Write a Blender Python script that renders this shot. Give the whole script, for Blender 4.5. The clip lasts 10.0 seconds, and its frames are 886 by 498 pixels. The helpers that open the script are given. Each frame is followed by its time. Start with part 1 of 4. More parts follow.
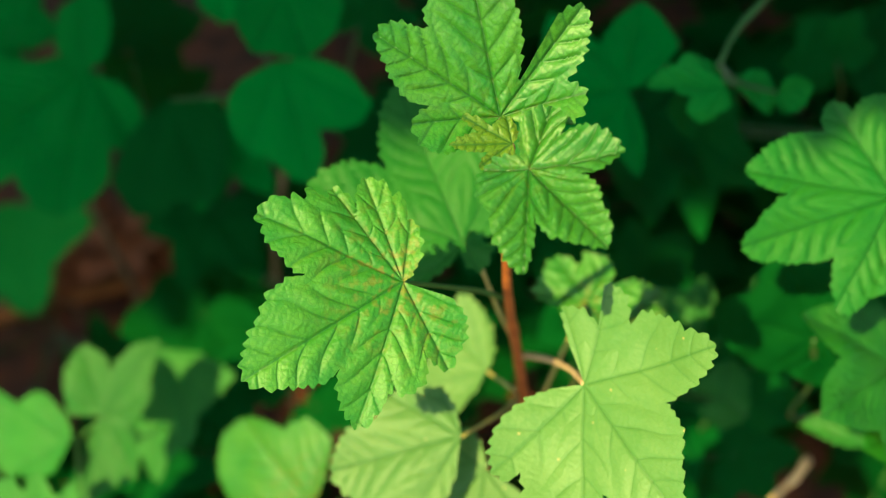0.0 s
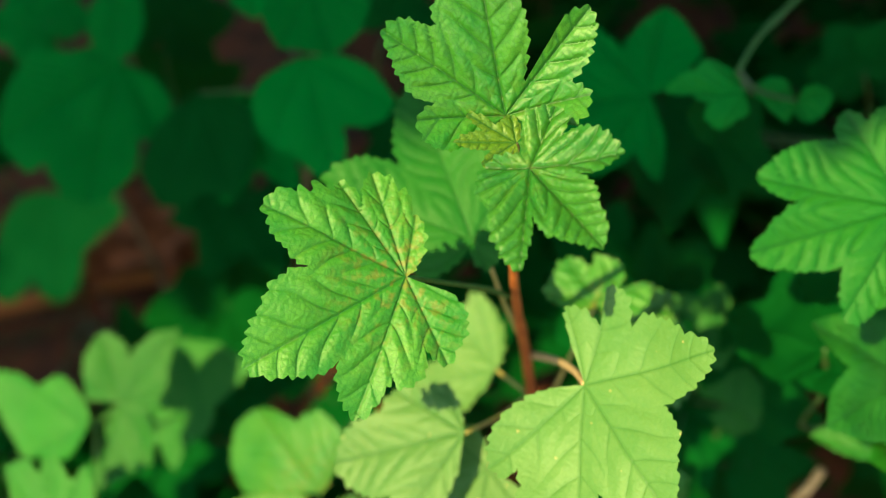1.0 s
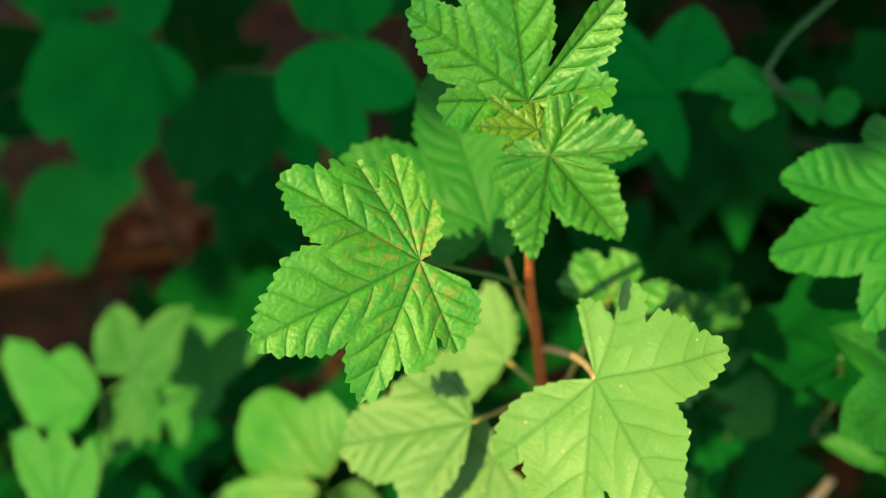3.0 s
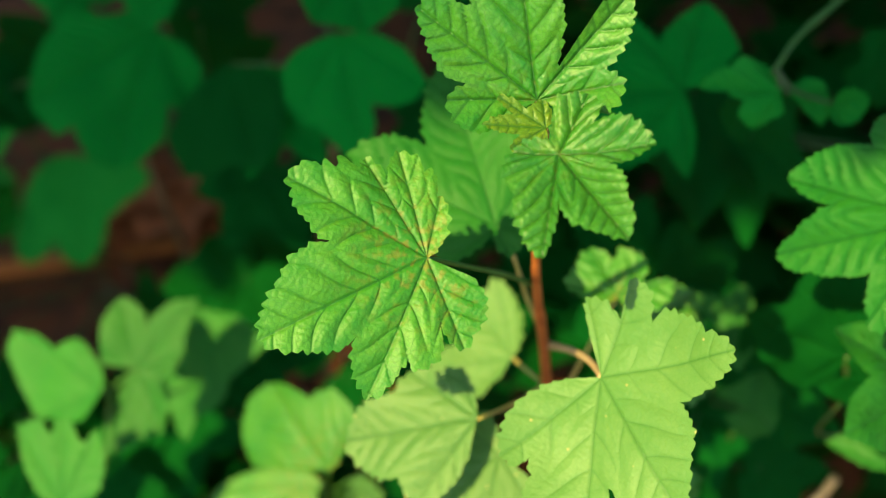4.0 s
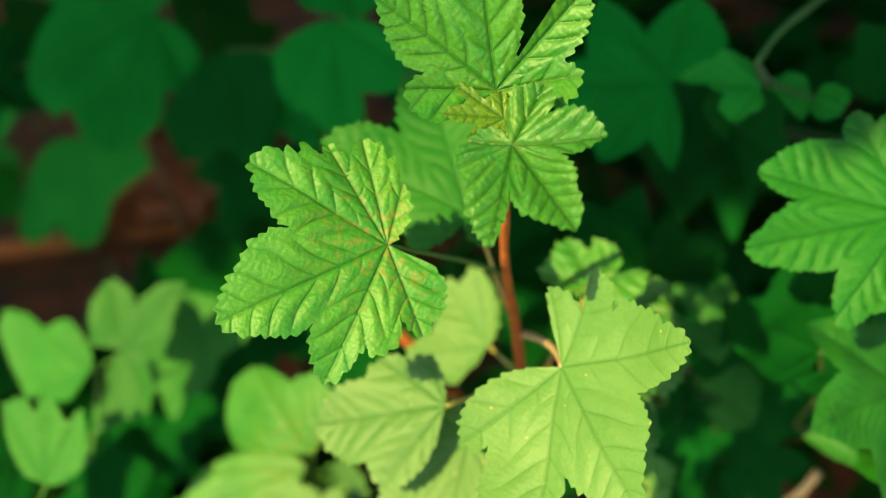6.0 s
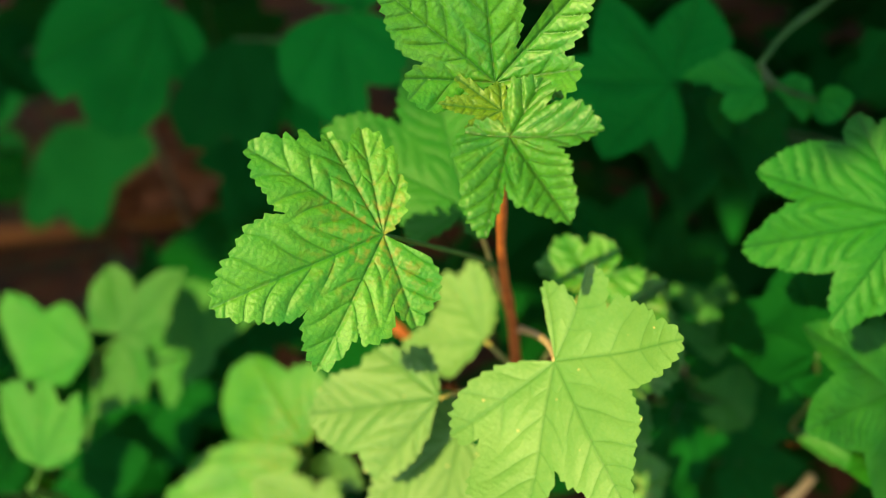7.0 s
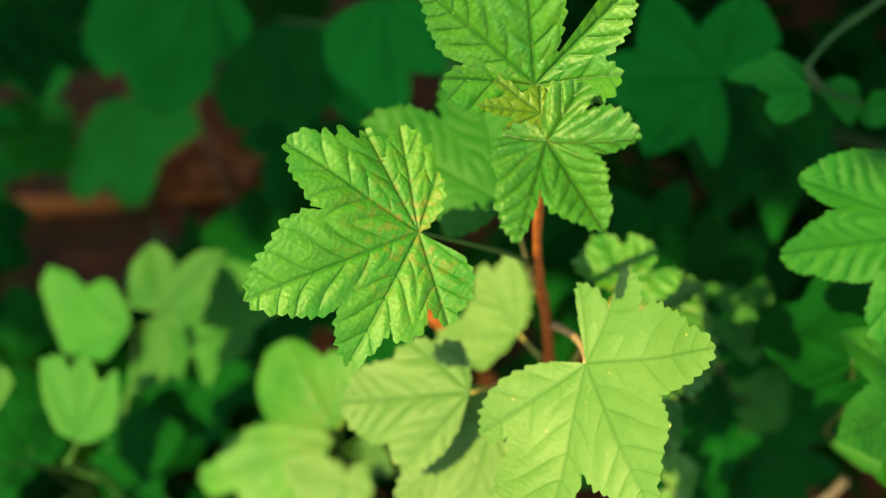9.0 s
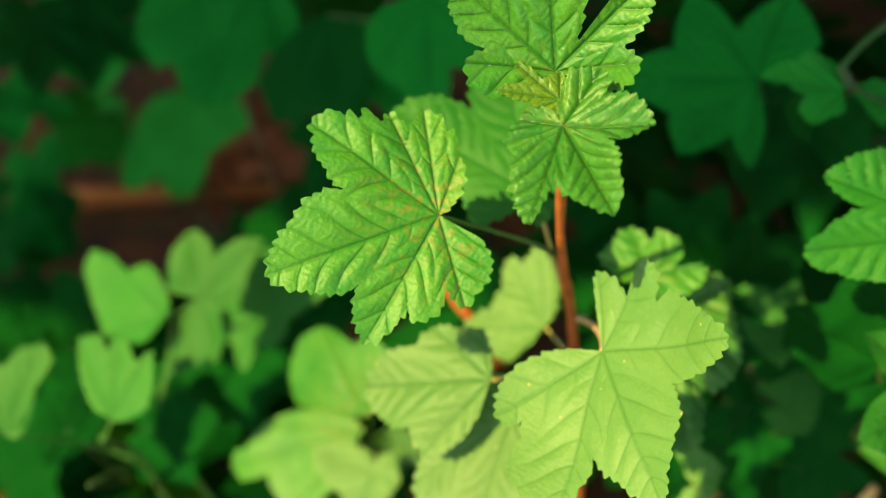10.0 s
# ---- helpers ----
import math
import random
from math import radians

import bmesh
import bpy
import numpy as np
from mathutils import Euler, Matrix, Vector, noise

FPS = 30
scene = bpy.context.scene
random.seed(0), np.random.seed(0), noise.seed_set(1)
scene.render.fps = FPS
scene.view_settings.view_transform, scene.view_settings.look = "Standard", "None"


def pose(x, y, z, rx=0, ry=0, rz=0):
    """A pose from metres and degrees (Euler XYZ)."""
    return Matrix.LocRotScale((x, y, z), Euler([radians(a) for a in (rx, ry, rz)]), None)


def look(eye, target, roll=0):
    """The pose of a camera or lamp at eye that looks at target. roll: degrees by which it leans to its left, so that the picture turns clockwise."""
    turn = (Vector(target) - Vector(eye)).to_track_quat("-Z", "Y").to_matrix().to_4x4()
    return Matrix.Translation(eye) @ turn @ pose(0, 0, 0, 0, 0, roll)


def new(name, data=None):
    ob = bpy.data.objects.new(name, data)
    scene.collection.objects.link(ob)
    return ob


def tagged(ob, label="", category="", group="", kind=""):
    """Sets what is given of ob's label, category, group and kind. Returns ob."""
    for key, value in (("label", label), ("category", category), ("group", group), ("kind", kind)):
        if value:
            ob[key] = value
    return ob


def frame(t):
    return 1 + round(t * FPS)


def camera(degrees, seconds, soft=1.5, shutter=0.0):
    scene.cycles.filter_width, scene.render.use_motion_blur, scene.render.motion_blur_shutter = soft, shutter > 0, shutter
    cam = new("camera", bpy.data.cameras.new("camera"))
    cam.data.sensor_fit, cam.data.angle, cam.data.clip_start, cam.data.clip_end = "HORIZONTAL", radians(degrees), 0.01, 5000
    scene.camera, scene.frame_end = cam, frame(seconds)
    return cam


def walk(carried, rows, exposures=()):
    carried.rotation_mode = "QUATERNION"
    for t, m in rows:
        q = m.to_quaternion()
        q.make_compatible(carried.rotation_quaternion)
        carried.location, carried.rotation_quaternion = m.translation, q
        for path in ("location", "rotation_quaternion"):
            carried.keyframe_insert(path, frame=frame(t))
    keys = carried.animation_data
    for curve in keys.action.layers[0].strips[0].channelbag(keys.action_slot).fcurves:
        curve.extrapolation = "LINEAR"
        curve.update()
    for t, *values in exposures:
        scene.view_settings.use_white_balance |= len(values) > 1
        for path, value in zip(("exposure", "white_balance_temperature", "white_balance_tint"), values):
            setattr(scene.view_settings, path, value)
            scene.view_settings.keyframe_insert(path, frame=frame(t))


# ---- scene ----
cam = camera(40.0, 10.0, soft=1.1)
cam.data.dof.use_dof = True
cam.data.dof.focus_distance, cam.data.dof.aperture_fstop = 0.365, 6.3
EXPOSURE = 1.15

PATH = [
    (0, (0.11895, 0.18617, 0.95483), (0.10684, 0.47143, 0.67469), -0.23),
    (0.5, (0.11714, 0.18597, 0.96081), (0.10325, 0.47016, 0.67966), -0.08),
    (1, (0.13015, 0.18284, 0.95615), (0.10554, 0.46781, 0.67652), -0.19),
    (1.5, (0.11597, 0.18571, 0.96336), (0.09951, 0.46701, 0.67946), 0.79),
    (2, (0.12681, 0.18883, 0.96962), (0.10221, 0.46703, 0.68327), -0.17),
    (2.5, (0.13129, 0.18381, 0.95110), (0.10296, 0.46745, 0.67049), 1.14),
    (4, (0.13009, 0.18473, 0.95243), (0.09842, 0.46579, 0.66958), 2.00),
    (4.5, (0.13587, 0.18341, 0.94643), (0.10076, 0.46574, 0.66524), 2.18),
    (5, (0.14122, 0.18490, 0.94883), (0.10409, 0.46634, 0.66705), 1.99),
    (6.5, (0.15171, 0.18546, 0.95628), (0.11202, 0.46129, 0.66933), 2.42),
    (7, (0.15292, 0.18420, 0.95400), (0.11299, 0.46060, 0.66762), 3.21),
    (7.5, (0.15440, 0.18749, 0.95715), (0.11244, 0.46087, 0.66817), 2.65),
    (8, (0.15627, 0.17951, 0.95163), (0.10980, 0.45558, 0.66593), 3.40),
    (8.5, (0.15744, 0.18483, 0.95298), (0.10636, 0.45723, 0.66455), 3.34),
    (9, (0.15426, 0.18912, 0.95973), (0.10203, 0.45717, 0.66747), 3.10),
    (9.5, (0.16263, 0.17742, 0.96165), (0.09966, 0.44587, 0.67187), 2.56),
    (10, (0.16807, 0.18238, 0.95890), (0.09774, 0.44774, 0.66798), 2.06),
]
walk(cam, [(t, look(eye, aim, roll)) for t, eye, aim, roll in PATH],
     [(0.0, EXPOSURE, 7200, -12), (10.0, EXPOSURE, 8300, -9)])

# ---- sun and sky ----
SUN_FROM = Vector((-0.46, -0.66, 0.941)).normalized()
sun_data = bpy.data.lights.new("sun", "SUN")
sun_data.energy, sun_data.angle, sun_data.color = 5.0, radians(0.53), (1.0, 0.80, 0.36)
sun = new("sun", sun_data)
sun.matrix_world = look(SUN_FROM * 6, (0, 0, 0))
world = bpy.data.worlds.new("sky")
scene.world = world
world.use_nodes = True
sky = world.node_tree.nodes.new("ShaderNodeTexSky")
sky.sky_type, sky.sun_disc = "NISHITA", False
sky.sun_elevation = math.asin(SUN_FROM.z)
sky.sun_rotation = math.atan2(SUN_FROM.x, SUN_FROM.y)
back = world.node_tree.nodes["Background"]
back.inputs["Strength"].default_value = 0.135
world.node_tree.links.new(sky.outputs[0], back.inputs["Color"])


# ---- materials ----
def material(name):
    m = bpy.data.materials.new(name)
    m.use_nodes = True
    t = m.node_tree
    return m, t, t.nodes["Principled BSDF"], t.nodes["Material Output"]


def node(t, kind, **values):
    n = t.nodes.new("ShaderNode" + kind)
    for key, value in values.items():
        n.inputs[key].default_value = value
    return n


def ramp(t, source, stops):
    r = t.nodes.new("ShaderNodeValToRGB")
    e = r.color_ramp.elements
    e[0].position, e[0].color = stops[0][0], (*stops[0][1], 1)
    e[1].position, e[1].color = stops[-1][0], (*stops[-1][1], 1)
    for at, colour in stops[1:-1]:
        e.new(at).color = (*colour, 1)
    t.links.new(source, r.inputs[0])
    return r.outputs[0]


def blend(t, factor, a, b, mode="MIX"):
    n = t.nodes.new("ShaderNodeMix")
    n.data_type, n.blend_type = "RGBA", mode
    for value, slot in ((factor, 0), (a, 6), (b, 7)):
        if isinstance(value, (int, float)):
            n.inputs[slot].default_value = value
        elif isinstance(value, tuple):
            n.inputs[slot].default_value = (*value, 1)
        else:
            t.links.new(value, n.inputs[slot])
    return n.outputs[2]


def leaf_skin(name, dark, light, vein, gloss=0.55, see_through=0.28, spots=0.0, rust=0.0, shine=0.2, mesh=0.5, bumps=0.3):
    """A leaf's surface: mottled green, paler or darker veins, a net of fine veins in relief, light that shines through."""
    m, t, p, out = material(name)
    where = t.nodes.new("ShaderNodeTexCoord").outputs["Object"]
    patch = node(t, "TexNoise", Scale=38.0, Detail=4.0)
    grain = node(t, "TexNoise", Scale=420.0, Detail=3.0)
    net = t.nodes.new("ShaderNodeTexVoronoi")
    net.feature, net.inputs["Scale"].default_value = "DISTANCE_TO_EDGE", 620.0
    wide = t.nodes.new("ShaderNodeTexVoronoi")
    wide.feature, wide.inputs["Scale"].default_value = "DISTANCE_TO_EDGE", 260.0
    for n in (patch, grain, net, wide):
        t.links.new(where, n.inputs["Vector"])
    colour = ramp(t, patch.outputs["Fac"], [(0.34, dark), (0.66, light)])
    colour = blend(t, 0.35, colour, ramp(t, grain.outputs["Fac"], [(0.3, dark), (0.7, light)]))
    veins = t.nodes.new("ShaderNodeAttribute")
    veins.attribute_name = "vein"
    colour = blend(t, veins.outputs["Fac"], colour, vein)
    lines = ramp(t, net.outputs["Distance"], [(0.0, (mesh, mesh, mesh)), (0.09, (0.0, 0.0, 0.0))])
    colour = blend(t, lines, colour, vein)
    random_tone = t.nodes.new("ShaderNodeObjectInfo").outputs["Random"]
    tone = t.nodes.new("ShaderNodeHueSaturation")
    shift = t.nodes.new("ShaderNodeMapRange")
    shift.inputs["To Min"].default_value, shift.inputs["To Max"].default_value = 0.82, 1.18
    t.links.new(random_tone, shift.inputs["Value"])
    t.links.new(shift.outputs[0], tone.inputs["Value"])
    t.links.new(colour, tone.inputs["Color"])
    colour = tone.outputs[0]
    if spots:
        fleck = node(t, "TexVoronoi", Scale=170.0)
        t.links.new(where, fleck.inputs["Vector"])
        some = node(t, "TexNoise", Scale=60.0)
        t.links.new(where, some.inputs["Vector"])
        f = ramp(t, fleck.outputs["Distance"], [(0.06, (1, 1, 1)), (0.10, (0, 0, 0))])
        g = ramp(t, some.outputs["Fac"], [(0.44, (0, 0, 0)), (0.52, (spots, spots, spots))])
        f = blend(t, 1.0, f, g, "MULTIPLY")
        colour = blend(t, f, colour, (0.42, 0.36, 0.14))
    if rust:
        near = t.nodes.new("ShaderNodeAttribute")
        near.attribute_name = "heart"
        speck = node(t, "TexNoise", Scale=330.0, Detail=3.0)
        t.links.new(where, speck.inputs["Vector"])
        f = ramp(t, speck.outputs["Fac"], [(0.50, (0, 0, 0)), (0.62, (rust, rust, rust))])
        f = blend(t, 1.0, f, near.outputs["Color"], "MULTIPLY")
        colour = blend(t, f, colour, (0.30, 0.14, 0.03))
    height = blend(t, 0.5, ramp(t, net.outputs["Distance"], [(0.0, (0, 0, 0)), (0.35, (1, 1, 1))]),
                   ramp(t, wide.outputs["Distance"], [(0.0, (0, 0, 0)), (0.25, (1, 1, 1))]))
    bump = node(t, "Bump", Strength=bumps, Distance=0.0005)
    t.links.new(height, bump.inputs["Height"])
    t.links.new(bump.outputs[0], p.inputs["Normal"])
    t.links.new(colour, p.inputs["Base Color"])
    p.inputs["Roughness"].default_value = gloss
    p.inputs["Specular IOR Level"].default_value = shine
    thin = t.nodes.new("ShaderNodeBsdfTranslucent")
    t.links.new(blend(t, 0.45, colour, (0.12, 0.36, 0.012)), thin.inputs["Color"])
    t.links.new(bump.outputs[0], thin.inputs["Normal"])
    both = node(t, "MixShader", Fac=see_through)
    t.links.new(p.outputs[0], both.inputs[1])
    t.links.new(thin.outputs[0], both.inputs[2])
    t.links.new(both.outputs[0], out.inputs["Surface"])
    return m


def bark(name, low, high, rough=0.55, scale=160.0):
    m, t, p, out = material(name)
    where = t.nodes.new("ShaderNodeTexCoord").outputs["Object"]
    n = node(t, "TexNoise", Scale=scale, Detail=5.0)
    t.links.new(where, n.inputs["Vector"])
    t.links.new(ramp(t, n.outputs["Fac"], [(0.32, low), (0.68, high)]), p.inputs["Base Color"])
    bump = node(t, "Bump", Strength=0.4, Distance=0.0008)
    t.links.new(n.outputs["Fac"], bump.inputs["Height"])
    t.links.new(bump.outputs[0], p.inputs["Normal"])
    p.inputs["Roughness"].default_value = rough
    return m


MATURE = leaf_skin("mature_leaf", (0.010, 0.155, 0.012), (0.074, 0.242, 0.022), (0.012, 0.110, 0.010), rust=0.5, gloss=0.55, shine=0.6, bumps=0.22)
PALE = leaf_skin("pale_leaf", (0.068, 0.200, 0.040), (0.118, 0.242, 0.060), (0.040, 0.145, 0.024), spots=0.8, gloss=0.58, shine=0.55, mesh=0.2, bumps=0.16)
YOUNG = leaf_skin("young_leaf", (0.010, 0.150, 0.012), (0.066, 0.226, 0.020), (0.007, 0.075, 0.008), rust=0.12, gloss=0.52, shine=0.7, bumps=0.15)
BUD = leaf_skin("bud_leaf", (0.09, 0.23, 0.02), (0.20, 0.29, 0.026), (0.025, 0.12, 0.012), gloss=0.45, shine=0.5)
DULL = leaf_skin("dull_leaf", (0.008, 0.128, 0.013), (0.028, 0.170, 0.018), (0.007, 0.085, 0.010), gloss=0.58, shine=0.28, bumps=0.22)
# Leaf green raised so that leaves under the bough look better lit.
SHADE_LIFT = leaf_skin("lifted_shade_leaf", (0.014, 0.240, 0.034), (0.024, 0.280, 0.040), (0.012, 0.20, 0.028), gloss=0.6, shine=0.05)
# Near-black green: deep shade is put into this leaf colour.
SHADE = leaf_skin("dark_shade_leaf", (0.002, 0.050, 0.009), (0.004, 0.067, 0.011), (0.003, 0.054, 0.009), gloss=0.7, see_through=0.18, shine=0.02)
# Leaf in lighter shade: red is taken out of the green to look unlit.
DEEP = leaf_skin("mid_shade_leaf", (0.004, 0.160, 0.021), (0.008, 0.198, 0.026), (0.004, 0.11, 0.016), gloss=0.6, see_through=0.2, shine=0.04)
STEM = bark("red_brown_stem", (0.26, 0.065, 0.018), (0.44, 0.13, 0.035))
STEM_LOW = bark("old_stem", (0.075, 0.05, 0.03), (0.16, 0.10, 0.05))
STALK = bark("leaf_stalk", (0.26, 0.24, 0.06), (0.40, 0.32, 0.11), scale=220.0)
STALK_PINK = bark("pinkish_stalk", (0.36, 0.24, 0.14), (0.50, 0.33, 0.20), scale=220.0)
# Stalk colour darkened to stand for the shade among the rear leaves.
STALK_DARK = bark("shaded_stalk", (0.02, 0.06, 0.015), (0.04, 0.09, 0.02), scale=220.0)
STALK_GREEN = bark("green_stalk", (0.03, 0.12, 0.022), (0.055, 0.16, 0.03), scale=220.0)
SOIL = bark("soil", (0.020, 0.0045, 0.0008), (0.150, 0.034, 0.0050), rough=0.9, scale=22.0)
DEAD = bark("dead_leaf", (0.15, 0.028, 0.004), (0.34, 0.082, 0.014), rough=0.8, scale=60.0)
WOOD = bark("orange_brown_wood", (0.34, 0.09, 0.02), (0.56, 0.18, 0.045), rough=0.8, scale=90.0)
DRY = bark("dry_straw", (0.48, 0.27, 0.10), (0.70, 0.46, 0.22), rough=0.7, scale=120.0)


# ---- shapes ----
def mesh_of(name, verts, faces, skin, normals=None, **values):
    me = bpy.data.meshes.new(name)
    me.from_pydata(verts, [], faces)
    me.polygons.foreach_set("use_smooth", [True] * len(me.polygons))
    for key, data in values.items():
        me.attributes.new(key, "FLOAT", "POINT").data.foreach_set("value", data)
    me.materials.append(skin)
    me.update()
    if normals is not None:
        me.normals_split_custom_set_from_vertices(normals.tolist())
    return me


def outline(keys, step, teeth, rng, plump=1.0):
    """The toothed edge of a leaf. keys: (kind, degrees clockwise from the middle lobe, millimetres from the stalk, lift)."""
    corner = [np.zeros(2)]
    for kind, a, r, lift in keys:
        corner.append(np.array((math.sin(radians(a)), math.cos(radians(a)))) * r / 1000)
    corner.append(np.zeros(2))
    kinds = ["b"] + [k[0] for k in keys] + ["b"]
    line, lean, calm = [], [], []
    for i in range(len(corner) - 1):
        a, b = corner[i], corner[i + 1]
        run = b - a
        length = float(np.hypot(*run)) + 1e-9
        out = np.array((-run[1], run[0])) / length
        swell = 0.07 if "s" in (kinds[i], kinds[i + 1]) else 0.09
        mid = (a + b) / 2 + out * length * swell * 2 * plump
        n = max(3, int(length / step))
        for u in np.arange(n) / n:
            line.append((1 - u) ** 2 * a + 2 * u * (1 - u) * mid + u * u * b)
            lean.append(1 if kinds[i + 1] in "tc" or kinds[i] in "sb" else -1)
            edge = 1.0
            for kind, w in ((kinds[i], u), (kinds[i + 1], 1 - u)):
                if kind in "sb":
                    edge *= min(1.0, 0.15 + w * length / 0.006)
            calm.append(edge)
    line, lean, calm = np.array(line), np.array(lean), np.array(calm)
    way = np.roll(line, -1, 0) - np.roll(line, 1, 0)
    way /= np.linalg.norm(way, axis=1)[:, None] + 1e-9
    out = np.stack((-way[:, 1], way[:, 0]), 1)
    run = np.concatenate(([0], np.cumsum(np.linalg.norm(np.diff(line, axis=0), axis=1))))
    gap, depth = teeth
    at = run / gap + 0.25 * np.sin(run / gap * 0.9)
    part_of = at - np.floor(at)
    part_of = np.where(lean > 0, part_of, 1 - part_of)
    saw = np.where(part_of < 0.72, (part_of / 0.72) ** 0.75, (1 - part_of) / 0.28)
    size = rng.uniform(0.55, 1.25, int(at.max()) + 2)[np.floor(at).astype(int)]
    line = line + out * (saw * size * depth * calm)[:, None]
    far = np.hypot(line[:, 0], line[:, 1])
    turn = np.unwrap(np.arctan2(line[:, 0], line[:, 1]))
    start = int(np.argmax(far > 0.25 * far.max()))
    turn = np.maximum.accumulate(np.where(np.arange(len(turn)) < start, np.minimum(turn, turn[start]), turn))
    return np.stack((np.sin(turn), np.cos(turn)), 1) * far[:, None]


def blade(name, keys, skin, teeth=(0.0030, 0.0014), relief=1.0, pitch=0.0078, wave=0.0012, cup=0.0, fold=0.0, step=0.00045, rings=140, seed=0, plump=1.0):
    """A lobed currant leaf: its stalk at the origin, the middle lobe along y, the upper side to z."""
    rng = np.random.default_rng(seed)
    rim = outline(keys, step, teeth, rng, plump)
    s = np.linspace(0, 1, rings + 1)[1:] ** 0.85
    xy = (s[:, None, None] * rim[None]).reshape(-1, 2)
    s_all = np.repeat(s, len(rim))
    waves = [(*(rng.uniform(40, 130, 2) * rng.choice((-1, 1), 2)), rng.uniform(0, 6.28)) for i in range(4)]

    size = max(k[2] for k in keys) / 1000

    def height(x, y):
        angle = np.degrees(np.arctan2(x, y))
        spread = np.exp(-((angle[:, None] - np.array([[k[1] for k in keys]]) + 180) % 360 - 180) ** 2 / (2 * 15.0 ** 2)) + 1e-6
        spread = spread / spread.sum(1)[:, None]
        lift = spread @ np.array([k[3] / 1000 for k in keys])
        reach = spread @ np.array([k[2] / 1000 for k in keys])
        z = lift * np.clip(np.hypot(x, y) / reach, 0, 1.4) ** 1.6
        tips = [(radians(a), r / 1000) for kind, a, r, lift in keys if kind in "tc"]
        fan = np.sort(np.array([a for a, r in tips]))
        fan = np.concatenate((fan[:1] - 1.0, fan, fan[-1:] + 1.0))
        turn = np.radians(angle)
        turn = np.where(turn < fan[0], turn + 2 * np.pi, np.where(turn > fan[-1], turn - 2 * np.pi, turn))
        k = np.clip(np.searchsorted(fan, turn), 1, len(fan) - 1)
        gap = fan[k] - fan[k - 1]
        between = np.clip(2 * np.minimum(turn - fan[k - 1], fan[k] - turn) / gap, 0, 1)
        best = np.full(len(x), 9.0)
        along, off = np.zeros(len(x)), np.zeros(len(x))
        for a, r in tips:
            miss = np.abs((np.radians(angle) - a + np.pi) % (2 * np.pi) - np.pi)
            near = miss < best
            d = np.hypot(x, y)
            along = np.where(near, d * np.cos(miss), along)
            off = np.where(near, d * np.sin(np.minimum(miss, np.pi / 2)), off)
            best = np.minimum(best, miss)
        t0 = (along - off * 0.95 + 0.0013 * np.sin(along * 170 + seed) + 0.0007 * np.sin(off * 330 + along * 90 + seed * 2) + 0.0022 * np.sin(x * 120 + seed) * np.sin(y * 140 + 2 * seed)) / pitch
        fade = (1 - np.clip((between - 0.5) / 0.45, 0, 1) ** 2) * np.clip(np.hypot(x, y) / (0.22 * size) - 0.25, 0, 1)
        phase = t0 - np.floor(t0)
        to_side = np.minimum(phase, 1 - phase) * pitch * 0.72
        main = np.exp(-(off / 0.0006) ** 2)
        side = fade * np.exp(-(to_side / 0.00042) ** 2) * np.clip(1.15 - off / 0.03, 0.3, 1)
        puff = (0.5 + 0.5 * fade) * np.sin(np.pi * phase) ** 1.2 * np.clip(off / 0.005, 0, 1) * np.clip((1 - s_all) * 5, 0.25, 1)
        broad = np.sin(between * np.pi / 2) * np.clip(np.hypot(x, y) * gap / 0.03, 0, 1)
        net = np.sin(x * 1700 + 1.3 * np.sin(y * 900)) * np.sin(y * 1600 + 1.3 * np.sin(x * 1000 + seed))
        z = z + relief * (0.00075 * puff - 0.00022 * side - 0.00036 * main + 0.0016 * broad + 0.00006 * net * (1 - side))
        for k0, k1, k2 in waves:
            z = z + wave * 0.5 * np.sin(x * k0 + y * k1 + k2) * np.clip(np.hypot(x, y) / (0.5 * size), 0, 1)
        z = z + cup * (x * x + y * y) / size + fold * np.abs(x)
        thin_side = fade * np.exp(-(to_side / 0.00026) ** 2) * np.clip(1.2 - off / 0.03, 0.35, 1)
        vein = np.clip(np.maximum(np.exp(-(off / 0.00034) ** 2) * 0.9, thin_side * 0.6), 0, 1)
        heart = np.exp(-(np.hypot(x, y) / (0.38 * size)) ** 2) * 0.8 + main * 0.15
        return z, vein, heart

    x, y = xy.T
    z, vein, heart = height(x, y)
    d = 0.00012
    slope = np.stack(((z - height(x + d, y)[0]) / d, (z - height(x, y + d)[0]) / d, np.ones(len(x))), 1)
    slope = np.concatenate(((slope[:1] * 0 + (0, 0, 1)), slope / np.linalg.norm(slope, axis=1)[:, None]))
    n = len(rim)
    verts = np.concatenate((np.zeros((1, 3)), np.stack((x, y, z), 1)))
    faces = [(0, 1 + j, 1 + (j + 1)) for j in range(n - 1)]
    for i in range(rings - 1):
        a, b = 1 + i * n, 1 + (i + 1) * n
        faces += [(a + j, b + j, b + j + 1, a + j + 1) for j in range(n - 1)]
    faces = [f[::-1] for f in faces]
    return mesh_of(name, verts.tolist(), faces, skin, slope, vein=np.concatenate(([0.8], vein)), heart=np.concatenate(([1.0], heart)))


def smooth_line(points, n):
    pts = [Vector(p) for p in points]
    pts = [pts[0] * 2 - pts[1]] + pts + [pts[-1] * 2 - pts[-2]]
    out = []
    for i in range(1, len(pts) - 2):
        a, b, c, d = pts[i - 1:i + 3]
        for k in range(n):
            u = k / n
            out.append(0.5 * (2 * b + (c - a) * u + (2 * a - 5 * b + 4 * c - d) * u * u + (3 * b - a - 3 * c + d) * u ** 3))
    return out + [pts[-2]]


